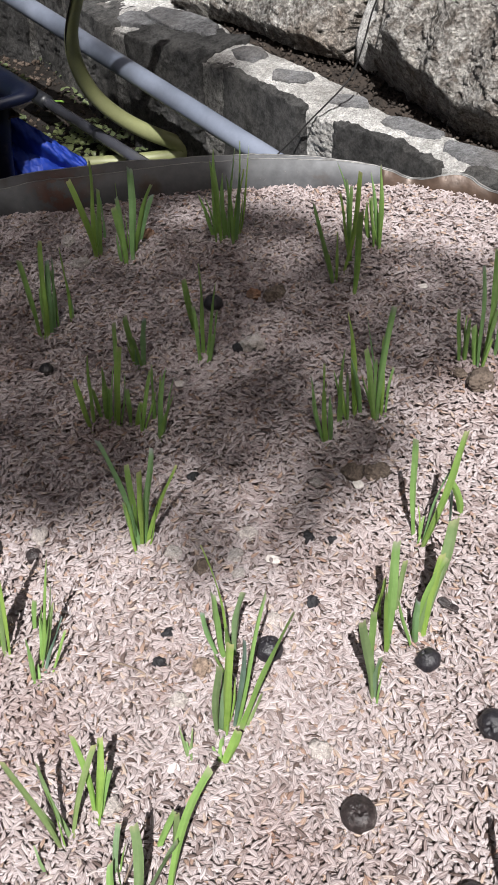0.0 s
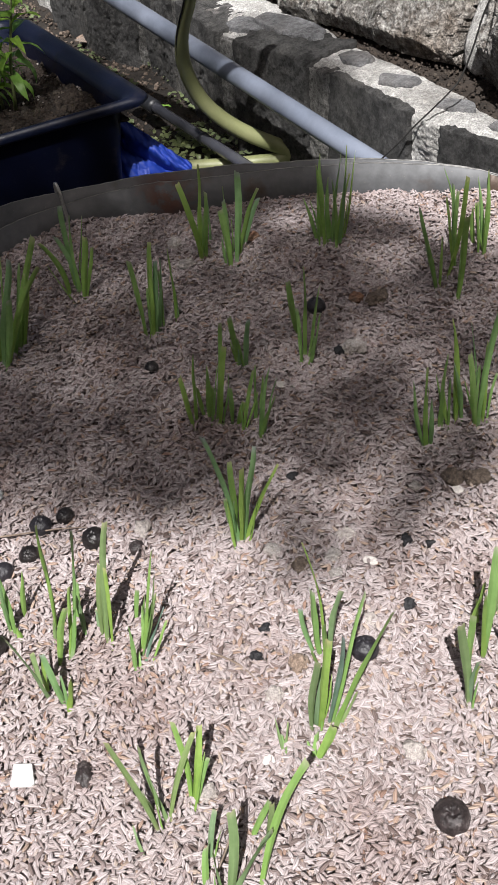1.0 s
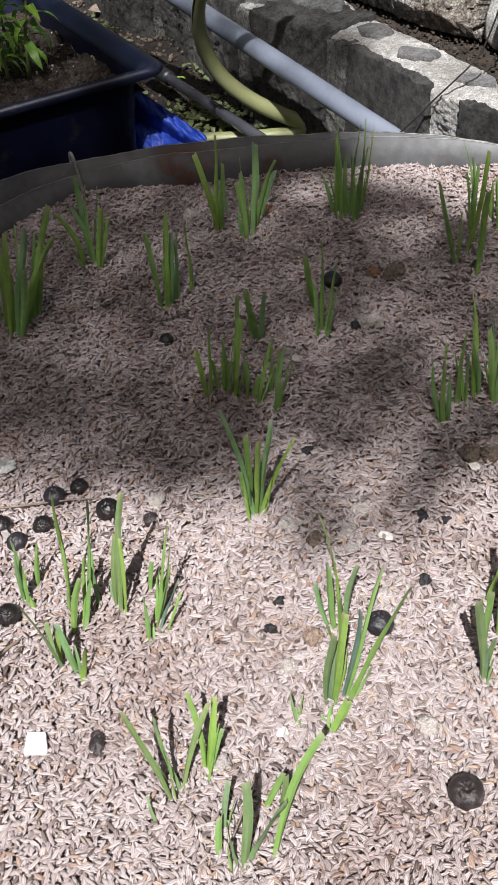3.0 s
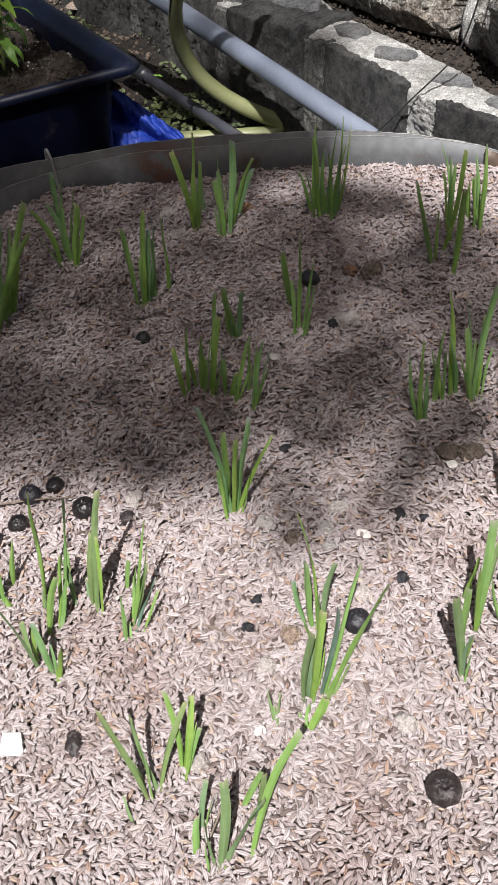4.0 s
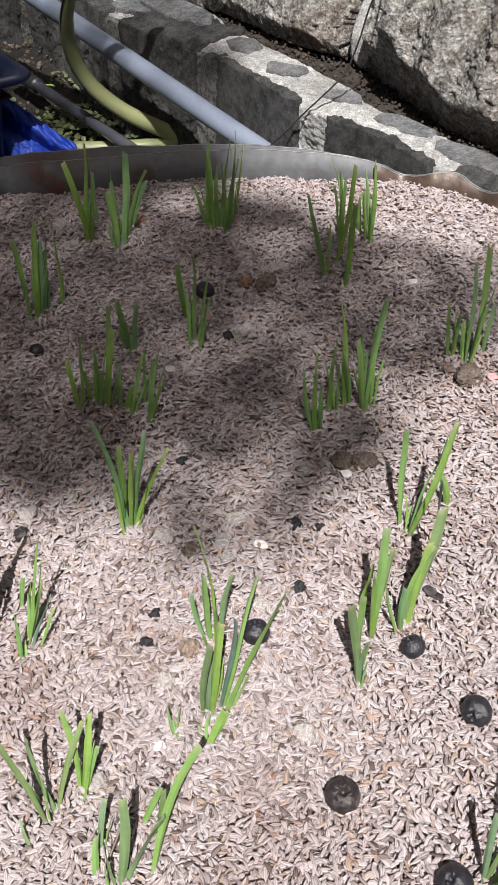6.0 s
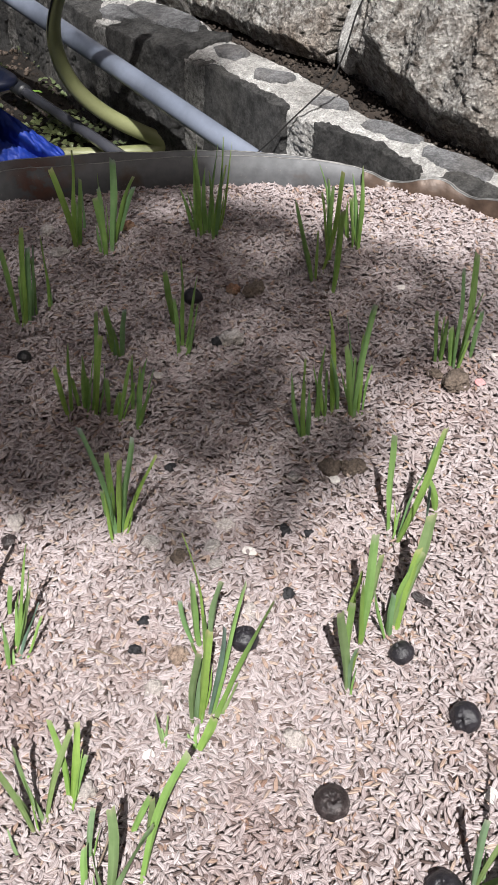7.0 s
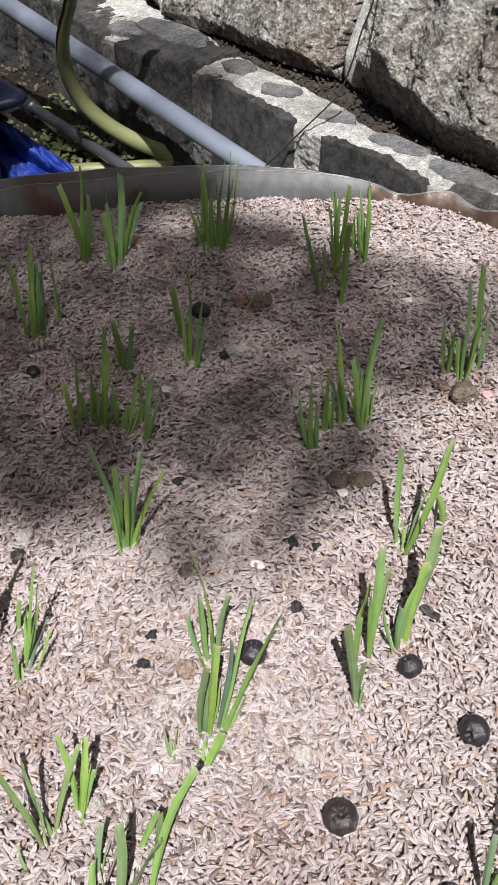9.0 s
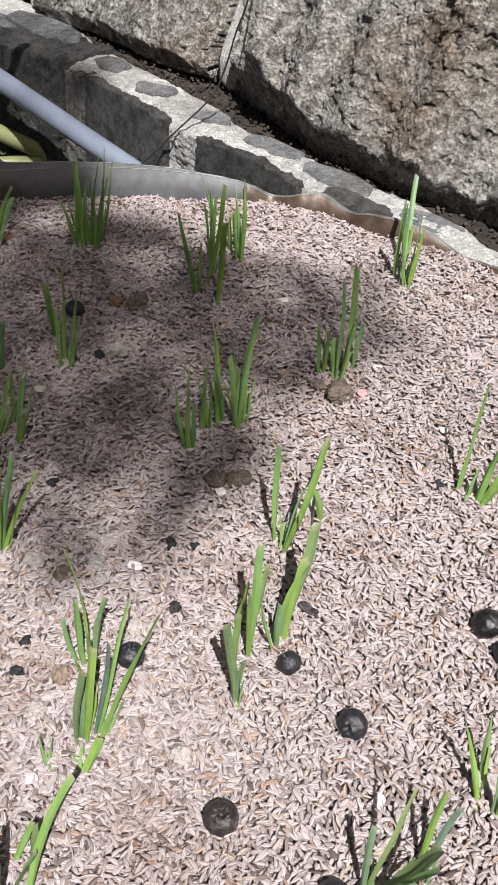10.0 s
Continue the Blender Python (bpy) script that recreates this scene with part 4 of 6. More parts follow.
# ---- plants ----
def blade(length_to, width, bend, seed, tip_cut):
    """A flat strap leaf from the origin to length_to, folded along its middle, narrow at the foot and snipped or withered at the tip; returns bmesh."""
    bm = bmesh.new()
    uv = bm.loops.layers.uv.new("UVMap")
    end = Vector(length_to)
    side = Vector((end.y, -end.x, 0)) * 0.25 + Vector((1, 0, 0))
    axis = end.normalized()
    side = (side - axis * side.dot(axis)).normalized()
    turn = 0.8 * math.sin(seed * 12.9)
    keel = axis.cross(side)
    side, keel = side * math.cos(turn) + keel * math.sin(turn), keel * math.cos(turn) - side * math.sin(turn)
    n = 12
    across = (-1, -0.55, -0.07, 0.07, 0.55, 1)
    kink, where = 0.05 * math.sin(seed * 4.3), 0.45 + 0.2 * math.sin(seed * 8.3)
    rows = []
    for i in range(n + 1):
        s = i / n
        w = width / 2 * (0.56 + 0.44 * math.sin(min(1.0, s / 0.6) * math.pi / 2))
        if tip_cut:
            w *= 1 - 0.20 * max(0.0, s - 0.7) / 0.3
        else:
            w *= 1 - 0.9 * (max(0.0, s - 0.45) / 0.55) ** 1.3
        p = end * s + Vector((1, 0, 0)) * bend * 3 * s * (1 - s) + keel * 0.035 * end.length * math.sin(math.pi * s) * math.sin(seed * 5.1)
        p += side * end.length * (0.016 * math.sin(math.pi * s * 1.6 + seed) * s + kink * (max(0.0, s - where) - s * (1 - where)))
        tw = 0.9 * s * math.sin(seed * 7.7)
        sd = side * math.cos(tw) + keel * math.sin(tw)
        kl = keel * math.cos(tw) - side * math.sin(tw)
        depth = width * (0.34 * (1 - s) + 0.12 + 0.05 * math.sin(9 * s + seed))
        row = []
        for k in across:
            ragged = (0.30 * math.sin(seed * 3.3) * k + 0.10 * math.sin(seed * 17 + 5 * k)) * width if i == n else 0.0
            ripple = 0.05 * width * math.sin(14 * s + 2.1 * k + seed) * abs(k)
            row.append(bm.verts.new(p + sd * w * k + kl * (depth * (abs(k) - 0.5) + ripple) + axis * ragged))
        rows.append(row)
    for i in range(n):
        for k in range(5):
            f = bm.faces.new((rows[i][k], rows[i][k + 1], rows[i + 1][k + 1], rows[i + 1][k]))
            for loop, (a, b) in zip(f.loops, ((k, i), (k + 1, i), (k + 1, i + 1), (k, i + 1))):
                loop[uv].uv = (across[a] * 0.5 + 0.5, b / n)
    back = bmesh.ops.duplicate(bm, geom=bm.faces[:] + bm.verts[:] + bm.edges[:])
    for v in [g for g in back["geom"] if isinstance(g, bmesh.types.BMVert)]:
        v.co -= keel * min(0.0006, width * 0.12)
    bmesh.ops.reverse_faces(bm, faces=[g for g in back["geom"] if isinstance(g, bmesh.types.BMFace)])
    return bm


def chive_clump(x, y, leaves):
    """leaves: base offset x y, tip offset x y z, width, sideways bend."""
    z = bed_height(x, y)
    tall = max(q[4] for q in leaves)
    wide = max(q[5] for q in leaves)
    label = ("tall " if tall > 0.072 else "short " if tall < 0.045 else "") + ("broad-leaved" if wide > 0.0062 else "slender") + (" dense" if len(leaves) > 8 else "") + " green onion sprouts with cut tips in rice husks"
    ob = thing("onion_sprout", (x, y, z), label, "plant", "onion sprouts in the planter")
    for i, (bx, by, tx, ty, tz, w, bend) in enumerate(leaves):
        seed = x * 31 + y * 17 + i * 1.37
        dz = bed_height(x + bx, y + by) - z - 0.004
        bm = blade((tx, ty, tz + 0.004), max(w, 0.0016) * 1.18, bend, seed, math.sin(seed * 9.1) > -0.75 and w > 0.002)
        bmesh.ops.translate(bm, verts=bm.verts, vec=Vector((bx, by, dz)))
        waxy = math.sin(seed * 23.7) > (-0.45 if y < -0.08 else 0.35 if y < 0.03 else 1.1)
        part("leaf", bm, BLUISH if waxy else GREEN, ob)
    rng = random.Random(int(1000 * (x + 2 * y + 7)))
    for q in range(len(leaves) // 3 + 1):
        bx, by, tx, ty, tz, w, bend = rng.choice(leaves)
        k = rng.uniform(0.45, 0.8)
        bm = blade((tx * k + rng.uniform(-0.006, 0.006), ty * k + rng.uniform(-0.003, 0.006), tz * k + 0.004), max(0.0014, w * rng.uniform(0.45, 0.75)), 0.0, q + x * 9, rng.random() < 0.7)
        bmesh.ops.translate(bm, verts=bm.verts, vec=Vector((bx + rng.uniform(-0.004, 0.004), by + rng.uniform(-0.004, 0.003), -0.004)))
        part("leaf", bm, GREEN, ob)
    return ob


chive_clump(-0.143, 0.384, [(-0.002, -0.006, -0.010, -0.000, 0.072, 0.0041, 0.003), (-0.002, -0.008, 0.005, 0.030, 0.073, 0.0042, 0.000), (0.001, -0.004, 0.010, -0.003, 0.063, 0.0037, 0.000), (0.003, 0.018, 0.003, 0.011, 0.036, 0.0029, 0.000)])
chive_clump(-0.116, 0.373, [(-0.004, -0.013, -0.002, 0.008, 0.051, 0.0046, 0.001), (-0.003, -0.009, 0.001, 0.004, 0.059, 0.0032, 0.000), (0.002, -0.009, 0.009, 0.025, 0.072, 0.0046, 0.000), (0.003, 0.004, 0.024, 0.001, 0.061, 0.0041, -0.005), (0.005, 0.019, 0.018, 0.011, 0.039, 0.0033, 0.000), (-0.002, 0.009, -0.002, 0.008, 0.060, 0.0019, 0.000)])
chive_clump(-0.173, 0.280, [(-0.009, -0.005, 0.001, -0.000, 0.069, 0.0033, 0.000), (-0.004, -0.005, 0.012, 0.010, 0.078, 0.0042, 0.000), (-0.001, -0.004, 0.008, 0.012, 0.060, 0.0034, 0.000), (0.001, 0.002, 0.010, 0.007, 0.061, 0.0029, 0.000), (0.004, 0.005, 0.005, 0.004, 0.050, 0.0021, 0.000), (0.013, 0.012, 0.005, 0.004, 0.063, 0.0030, 0.000), (-0.006, -0.005, 0.004, 0.012, 0.037, 0.0025, 0.000)])
chive_clump(-0.035, 0.383, [(-0.009, 0.004, -0.010, 0.004, 0.043, 0.0028, 0.000), (-0.010, 0.009, 0.008, 0.011, 0.074, 0.0056, 0.000), (-0.002, 0.003, 0.004, 0.010, 0.056, 0.0042, 0.000), (0.001, -0.002, 0.012, 0.014, 0.077, 0.0028, 0.000), (0.004, -0.006, 0.015, 0.025, 0.078, 0.0028, 0.000), (0.007, -0.004, 0.010, -0.003, 0.065, 0.0041, 0.000), (0.010, 0.006, 0.016, 0.020, 0.071, 0.0014, 0.003), (-0.005, -0.001, -0.002, -0.005, 0.078, 0.0037, 0.000), (0.005, -0.009, -0.000, -0.001, 0.065, 0.0032, 0.000)])
chive_clump(0.056, 0.315, [(-0.010, -0.014, -0.012, 0.004, 0.071, 0.0038, 0.000), (-0.008, -0.010, 0.003, 0.012, 0.038, 0.0031, 0.000), (0.006, 0.013, -0.007, 0.002, 0.063, 0.0026, 0.000), (0.006, 0.029, 0.001, 0.005, 0.064, 0.0027, 0.000), (-0.002, 0.001, 0.017, 0.004, 0.083, 0.0030, -0.000), (0.002, -0.033, 0.007, -0.001, 0.074, 0.0038, 0.000), (0.007, 0.013, 0.001, 0.010, 0.063, 0.0026, 0.000)])
chive_clump(0.082, 0.368, [(-0.000, -0.006, -0.003, -0.004, 0.038, 0.0032, 0.000), (0.005, -0.021, -0.005, 0.009, 0.063, 0.0031, 0.000), (0.005, -0.026, 0.002, 0.000, 0.076, 0.0035, -0.002), (-0.010, 0.053, -0.008, -0.002, 0.043, 0.0014, 0.002)])
chive_clump(-0.058, 0.232, [(-0.005, 0.029, -0.003, -0.005, 0.051, 0.0037, 0.000), (0.001, -0.003, 0.004, 0.010, 0.071, 0.0040, 0.000), (-0.001, -0.010, 0.000, 0.007, 0.044, 0.0024, 0.000), (0.003, -0.011, 0.008, -0.005, 0.028, 0.0036, 0.000), (0.002, -0.005, 0.014, 0.012, 0.055, 0.0020, 0.000)])
chive_clump(-0.103, 0.224, [(-0.002, 0.001, -0.002, 0.001, 0.044, 0.0032, 0.000), (0.002, 0.000, 0.006, 0.006, 0.038, 0.0036, 0.000), (-0.001, -0.001, 0.000, -0.001, 0.018, 0.0020, 0.000)])
chive_clump(-0.131, 0.165, [(-0.002, -0.006, -0.003, 0.001, 0.044, 0.0030, -0.001), (-0.001, -0.001, 0.007, 0.002, 0.058, 0.0030, 0.000), (0.003, 0.007, -0.001, -0.000, 0.025, 0.0027, 0.000)])
chive_clump(-0.120, 0.164, [(-0.003, 0.002, 0.006, -0.004, 0.051, 0.0033, 0.000), (0.001, -0.001, 0.014, 0.011, 0.075, 0.0029, 0.000), (0.003, -0.004, 0.013, 0.002, 0.066, 0.0033, 0.000), (-0.001, 0.002, 0.001, 0.012, 0.020, 0.0031, 0.000)])
chive_clump(-0.105, 0.158, [(-0.003, 0.004, 0.004, -0.002, 0.033, 0.0026, 0.000), (-0.000, 0.002, 0.009, -0.004, 0.024, 0.0030, 0.000), (0.004, -0.005, 0.013, 0.008, 0.047, 0.0022, 0.000)])
chive_clump(-0.089, 0.156, [(-0.003, 0.009, 0.007, -0.004, 0.050, 0.0033, 0.000), (0.000, -0.007, 0.014, 0.000, 0.058, 0.0033, -0.002), (0.001, -0.009, 0.014, -0.002, 0.038, 0.0033, 0.000), (0.002, 0.007, 0.004, 0.008, 0.034, 0.0023, 0.000)])
chive_clump(0.032, 0.139, [(-0.012, -0.012, -0.006, 0.012, 0.045, 0.0025, 0.000), (-0.011, -0.013, 0.001, -0.002, 0.067, 0.0042, 0.000), (-0.008, -0.011, 0.001, -0.006, 0.045, 0.0029, 0.000), (-0.000, 0.005, 0.004, -0.002, 0.062, 0.0040, 0.000), (0.006, 0.004, -0.004, 0.010, 0.028, 0.0026, 0.000), (0.010, 0.008, -0.002, 0.014, 0.075, 0.0036, 0.002), (0.014, 0.009, -0.005, -0.001, 0.051, 0.0029, 0.000), (0.002, 0.010, -0.004, -0.001, 0.042, 0.0022, 0.000)])
chive_clump(0.057, 0.152, [(-0.002, -0.009, -0.006, -0.002, 0.064, 0.0032, 0.000), (-0.001, -0.008, 0.014, 0.014, 0.080, 0.0036, -0.003), (0.002, -0.005, 0.004, 0.011, 0.058, 0.0026, 0.000), (0.004, 0.027, -0.005, 0.011, 0.049, 0.0015, 0.000), (-0.003, -0.005, 0.003, 0.008, 0.043, 0.0029, 0.000)])
chive_clump(0.132, 0.191, [(-0.011, 0.003, -0.002, 0.003, 0.044, 0.0024, 0.000), (-0.008, 0.004, 0.001, -0.003, 0.040, 0.0032, 0.000), (-0.002, -0.004, 0.000, 0.011, 0.029, 0.0036, 0.000), (0.000, -0.006, 0.000, 0.005, 0.082, 0.0023, 0.000), (0.005, 0.001, 0.007, 0.014, 0.082, 0.0035, 0.004), (0.002, -0.006, 0.012, 0.005, 0.063, 0.0031, -0.001), (0.014, 0.007, 0.005, 0.004, 0.038, 0.0028, 0.000)])
chive_clump(0.212, 0.302, [(-0.003, 0.009, -0.000, -0.001, 0.071, 0.0040, -0.002), (-0.002, 0.001, 0.018, 0.044, 0.071, 0.0036, 0.001), (-0.001, -0.007, -0.003, 0.013, 0.068, 0.0026, 0.000), (0.001, -0.012, 0.006, 0.004, 0.055, 0.0031, 0.000), (0.003, 0.000, 0.008, 0.008, 0.058, 0.0022, 0.000), (0.002, 0.009, 0.007, 0.009, 0.041, 0.0023, 0.000)])
chive_clump(-0.098, 0.057, [(0.001, -0.006, -0.014, 0.020, 0.073, 0.0036, 0.000), (-0.006, 0.010, 0.000, 0.006, 0.020, 0.0034, 0.000), (-0.002, 0.004, 0.003, 0.008, 0.055, 0.0030, 0.000), (0.001, -0.003, 0.008, -0.001, 0.063, 0.0032, 0.000), (0.003, -0.002, 0.013, 0.013, 0.066, 0.0036, 0.000), (0.003, -0.003, 0.026, 0.014, 0.051, 0.0033, -0.002)])
chive_clump(-0.150, -0.023, [(0.000, 0.000, 0.018, 0.016, 0.067, 0.0029, 0.002), (0.001, 0.000, 0.012, 0.015, 0.033, 0.0042, 0.000), (0.003, -0.009, 0.015, 0.016, 0.030, 0.0024, 0.000), (0.000, -0.014, 0.002, 0.007, 0.034, 0.0023, 0.000), (0.001, -0.016, 0.001, 0.011, 0.007, 0.0024, 0.000), (-0.006, 0.021, 0.006, 0.005, 0.023, 0.0022, 0.000), (0.000, 0.017, 0.007, -0.003, 0.033, 0.0018, 0.000)])
chive_clump(-0.048, -0.059, [(-0.002, 0.027, -0.001, 0.005, 0.051, 0.0035, 0.000), (-0.000, 0.023, -0.004, 0.014, 0.081, 0.0020, 0.003), (0.001, 0.020, 0.003, -0.003, 0.043, 0.0023, 0.000), (0.003, 0.028, 0.009, 0.008, 0.044, 0.0035, 0.000), (-0.007, -0.015, 0.007, -0.005, 0.065, 0.0027, 0.000), (-0.005, -0.015, 0.007, 0.010, 0.041, 0.0036, 0.000), (-0.003, -0.014, 0.010, 0.005, 0.066, 0.0038, 0.000), (0.002, -0.014, 0.023, 0.024, 0.076, 0.0024, -0.001), (0.004, -0.014, 0.032, 0.011, 0.079, 0.0038, -0.004), (0.006, -0.014, 0.011, 0.012, 0.013, 0.0023, 0.000), (0.001, -0.013, 0.013, -0.003, 0.079, 0.0021, 0.000)])
chive_clump(-0.054, -0.093, [(-0.000, 0.000, 0.002, 0.012, 0.009, 0.0025, 0.000), (0.000, -0.000, 0.011, 0.008, 0.021, 0.0037, 0.000)])
chive_clump(-0.068, -0.090, [(-0.000, 0.000, -0.004, 0.012, 0.017, 0.0016, 0.000), (0.000, -0.000, 0.002, 0.013, 0.010, 0.0027, 0.000)])
chive_clump(0.031, -0.039, [(-0.007, -0.023, -0.004, 0.000, 0.066, 0.0035, 0.000), (-0.006, -0.023, 0.003, 0.001, 0.035, 0.0025, 0.000), (-0.006, -0.018, -0.001, -0.003, 0.069, 0.0027, 0.000), (0.000, 0.026, 0.006, -0.004, 0.040, 0.0024, 0.000), (0.004, 0.005, 0.007, 0.009, 0.076, 0.0037, 0.000), (0.004, 0.005, 0.001, 0.004, 0.047, 0.0035, 0.000), (0.012, 0.029, 0.006, 0.006, 0.036, 0.0030, 0.000)])
chive_clump(0.062, -0.006, [(-0.013, -0.027, -0.008, 0.002, 0.041, 0.0017, 0.000), (-0.011, -0.026, 0.000, 0.003, 0.035, 0.0029, 0.000), (-0.010, -0.021, 0.020, 0.018, 0.071, 0.0052, -0.001), (0.005, 0.015, 0.007, -0.004, 0.075, 0.0030, 0.000), (0.029, 0.059, -0.006, 0.002, 0.031, 0.0036, 0.004)])
chive_clump(0.072, 0.049, [(-0.009, -0.008, 0.000, 0.012, 0.067, 0.0029, 0.000), (-0.006, -0.012, -0.001, 0.007, 0.024, 0.0016, 0.000), (-0.007, -0.017, 0.023, 0.003, 0.086, 0.0034, 0.000), (0.022, 0.037, 0.004, 0.001, 0.025, 0.0041, 0.000)])
chive_clump(-0.122, -0.119, [(-0.006, -0.006, -0.013, 0.012, 0.060, 0.0027, 0.000), (-0.001, -0.003, -0.009, 0.017, 0.041, 0.0028, -0.003), (-0.002, -0.002, 0.017, 0.023, 0.041, 0.0023, -0.002), (0.010, 0.004, 0.007, 0.022, 0.038, 0.0033, 0.000), (0.009, 0.006, -0.003, 0.019, 0.044, 0.0023, 0.000), (-0.009, 0.001, -0.001, 0.001, 0.023, 0.0018, 0.000)])
chive_clump(-0.091, -0.148, [(-0.013, -0.006, 0.002, 0.014, 0.015, 0.0027, 0.000), (-0.011, 0.004, 0.004, 0.018, 0.022, 0.0022, 0.000), (-0.003, -0.008, -0.003, 0.009, 0.025, 0.0022, 0.000), (-0.002, -0.010, 0.007, 0.019, 0.046, 0.0038, 0.002), (-0.001, -0.009, 0.022, 0.016, 0.031, 0.0036, -0.001), (0.012, -0.007, 0.026, 0.032, 0.057, 0.0029, -0.003), (0.005, 0.016, 0.013, 0.009, 0.024, 0.0025, 0.000), (0.014, 0.019, 0.006, 0.002, 0.029, 0.0022, 0.000)])
chive_clump(-0.133, -0.139, [(0.000, -0.000, -0.005, 0.012, 0.011, 0.0020, 0.000), (-0.000, 0.000, 0.001, 0.009, -0.005, 0.0021, 0.000)])
chive_clump(-0.248, 0.343, [(-0.005, -0.010, -0.015, 0.007, 0.050, 0.0037, 0.007), (-0.000, -0.003, -0.005, 0.003, 0.053, 0.0033, 0.005), (0.001, 0.004, 0.001, 0.005, 0.075, 0.0042, 0.000), (0.003, -0.005, 0.005, 0.010, 0.069, 0.0042, 0.000), (0.007, -0.012, 0.014, 0.000, 0.058, 0.0046, 0.000), (-0.004, 0.026, 0.013, 0.011, 0.050, 0.0014, 0.000)])
chive_clump(-0.293, 0.253, [(-0.021, 0.014, 0.005, 0.008, 0.061, 0.0036, 0.000), (-0.017, 0.012, 0.005, 0.002, 0.054, 0.0044, 0.000), (-0.009, 0.001, 0.008, 0.005, 0.060, 0.0039, 0.000), (-0.002, -0.012, 0.009, 0.015, 0.071, 0.0034, 0.000), (-0.004, -0.003, 0.012, 0.024, 0.074, 0.0044, 0.000), (-0.001, -0.005, 0.011, 0.005, 0.055, 0.0039, 0.000), (0.004, -0.011, 0.022, 0.023, 0.081, 0.0056, 0.000), (0.006, -0.000, 0.009, 0.027, 0.077, 0.0035, 0.000), (0.008, 0.003, 0.022, 0.019, 0.072, 0.0044, 0.000), (0.006, -0.013, 0.039, 0.030, 0.070, 0.0043, -0.005), (0.011, 0.010, 0.024, 0.038, 0.080, 0.0040, 0.000), (0.013, 0.017, 0.013, 0.012, 0.049, 0.0040, 0.000), (0.006, -0.015, 0.019, 0.009, 0.058, 0.0039, 0.000)])
chive_clump(-0.308, 0.169, [(-0.002, -0.001, -0.003, 0.004, 0.049, 0.0032, 0.002), (-0.000, -0.001, 0.008, -0.001, 0.055, 0.0036, 0.000), (0.000, -0.003, 0.014, 0.021, 0.066, 0.0044, 0.000), (0.001, 0.001, 0.020, 0.017, 0.054, 0.0024, 0.000), (0.001, 0.005, 0.007, -0.001, 0.035, 0.0029, 0.000)])
chive_clump(-0.325, 0.146, [(-0.003, -0.006, 0.009, 0.003, 0.042, 0.0036, 0.000), (-0.002, -0.004, 0.013, 0.020, 0.051, 0.0028, 0.000), (0.009, -0.003, 0.012, 0.003, 0.051, 0.0039, 0.000), (-0.005, 0.014, 0.012, 0.007, 0.027, 0.0028, 0.000)])
chive_clump(-0.289, 0.027, [(-0.001, -0.000, 0.026, 0.015, 0.071, 0.0030, -0.002), (0.001, 0.000, 0.003, 0.010, 0.007, 0.0025, 0.000)])
chive_clump(-0.224, -0.005, [(0.000, -0.006, 0.000, 0.013, 0.048, 0.0026, -0.001), (0.003, -0.006, -0.001, 0.004, 0.009, 0.0029, 0.000), (-0.005, 0.000, 0.008, 0.000, 0.049, 0.0022, 0.000), (0.001, 0.011, 0.008, 0.004, 0.036, 0.0026, 0.000)])
chive_clump(-0.194, -0.013, [(-0.009, 0.013, 0.013, 0.001, 0.084, 0.0025, -0.002), (-0.002, -0.016, 0.014, 0.007, 0.043, 0.0031, -0.002), (0.004, -0.012, 0.017, 0.022, 0.083, 0.0034, 0.000), (0.002, 0.013, 0.006, 0.009, 0.027, 0.0029, 0.000), (0.011, 0.002, -0.001, 0.010, 0.031, 0.0022, 0.000), (-0.007, -0.000, 0.002, 0.006, 0.015, 0.0019, 0.000)])
chive_clump(-0.173, -0.011, [(0.003, -0.005, 0.015, 0.019, 0.080, 0.0028, -0.002), (-0.001, 0.001, 0.009, 0.008, 0.053, 0.0028, 0.000), (-0.002, 0.003, -0.002, 0.009, 0.012, 0.0019, 0.000)])
chive_clump(-0.194, -0.050, [(-0.003, 0.001, -0.003, -0.007, 0.063, 0.0027, 0.000), (-0.008, 0.006, -0.002, 0.010, 0.021, 0.0025, 0.000), (-0.005, 0.004, 0.005, 0.004, 0.030, 0.0024, 0.000), (0.007, -0.004, -0.006, 0.008, 0.036, 0.0030, 0.000), (0.009, -0.007, 0.006, 0.005, 0.023, 0.0039, 0.000)])
chive_clump(-0.250, -0.081, [(0.001, -0.009, 0.010, 0.002, 0.043, 0.0029, 0.000), (-0.001, -0.006, 0.025, 0.015, 0.069, 0.0037, -0.003), (-0.006, 0.015, 0.009, 0.003, 0.051, 0.0036, 0.000), (0.004, -0.002, -0.003, 0.009, 0.041, 0.0018, 0.000), (0.001, 0.001, 0.008, 0.005, 0.033, 0.0021, 0.000)])
chive_clump(-0.239, -0.129, [(0.002, 0.000, -0.008, 0.037, 0.058, 0.0040, 0.001), (-0.000, -0.000, 0.000, 0.017, 0.042, 0.0046, 0.000), (-0.002, -0.000, -0.011, 0.010, 0.010, 0.0022, 0.000)])
chive_clump(0.074, -0.166, [(-0.009, 0.000, 0.021, 0.016, 0.057, 0.0023, -0.002), (-0.010, 0.000, 0.004, 0.010, 0.043, 0.0026, 0.000), (-0.005, -0.001, 0.002, 0.013, 0.015, 0.0014, 0.000), (-0.010, -0.001, 0.024, -0.005, 0.049, 0.0059, 0.000), (0.002, -0.004, 0.021, 0.007, 0.028, 0.0052, 0.000), (0.016, 0.004, 0.011, 0.014, 0.048, 0.0024, -0.001), (0.016, 0.003, 0.015, 0.009, 0.045, 0.0026, 0.000)])
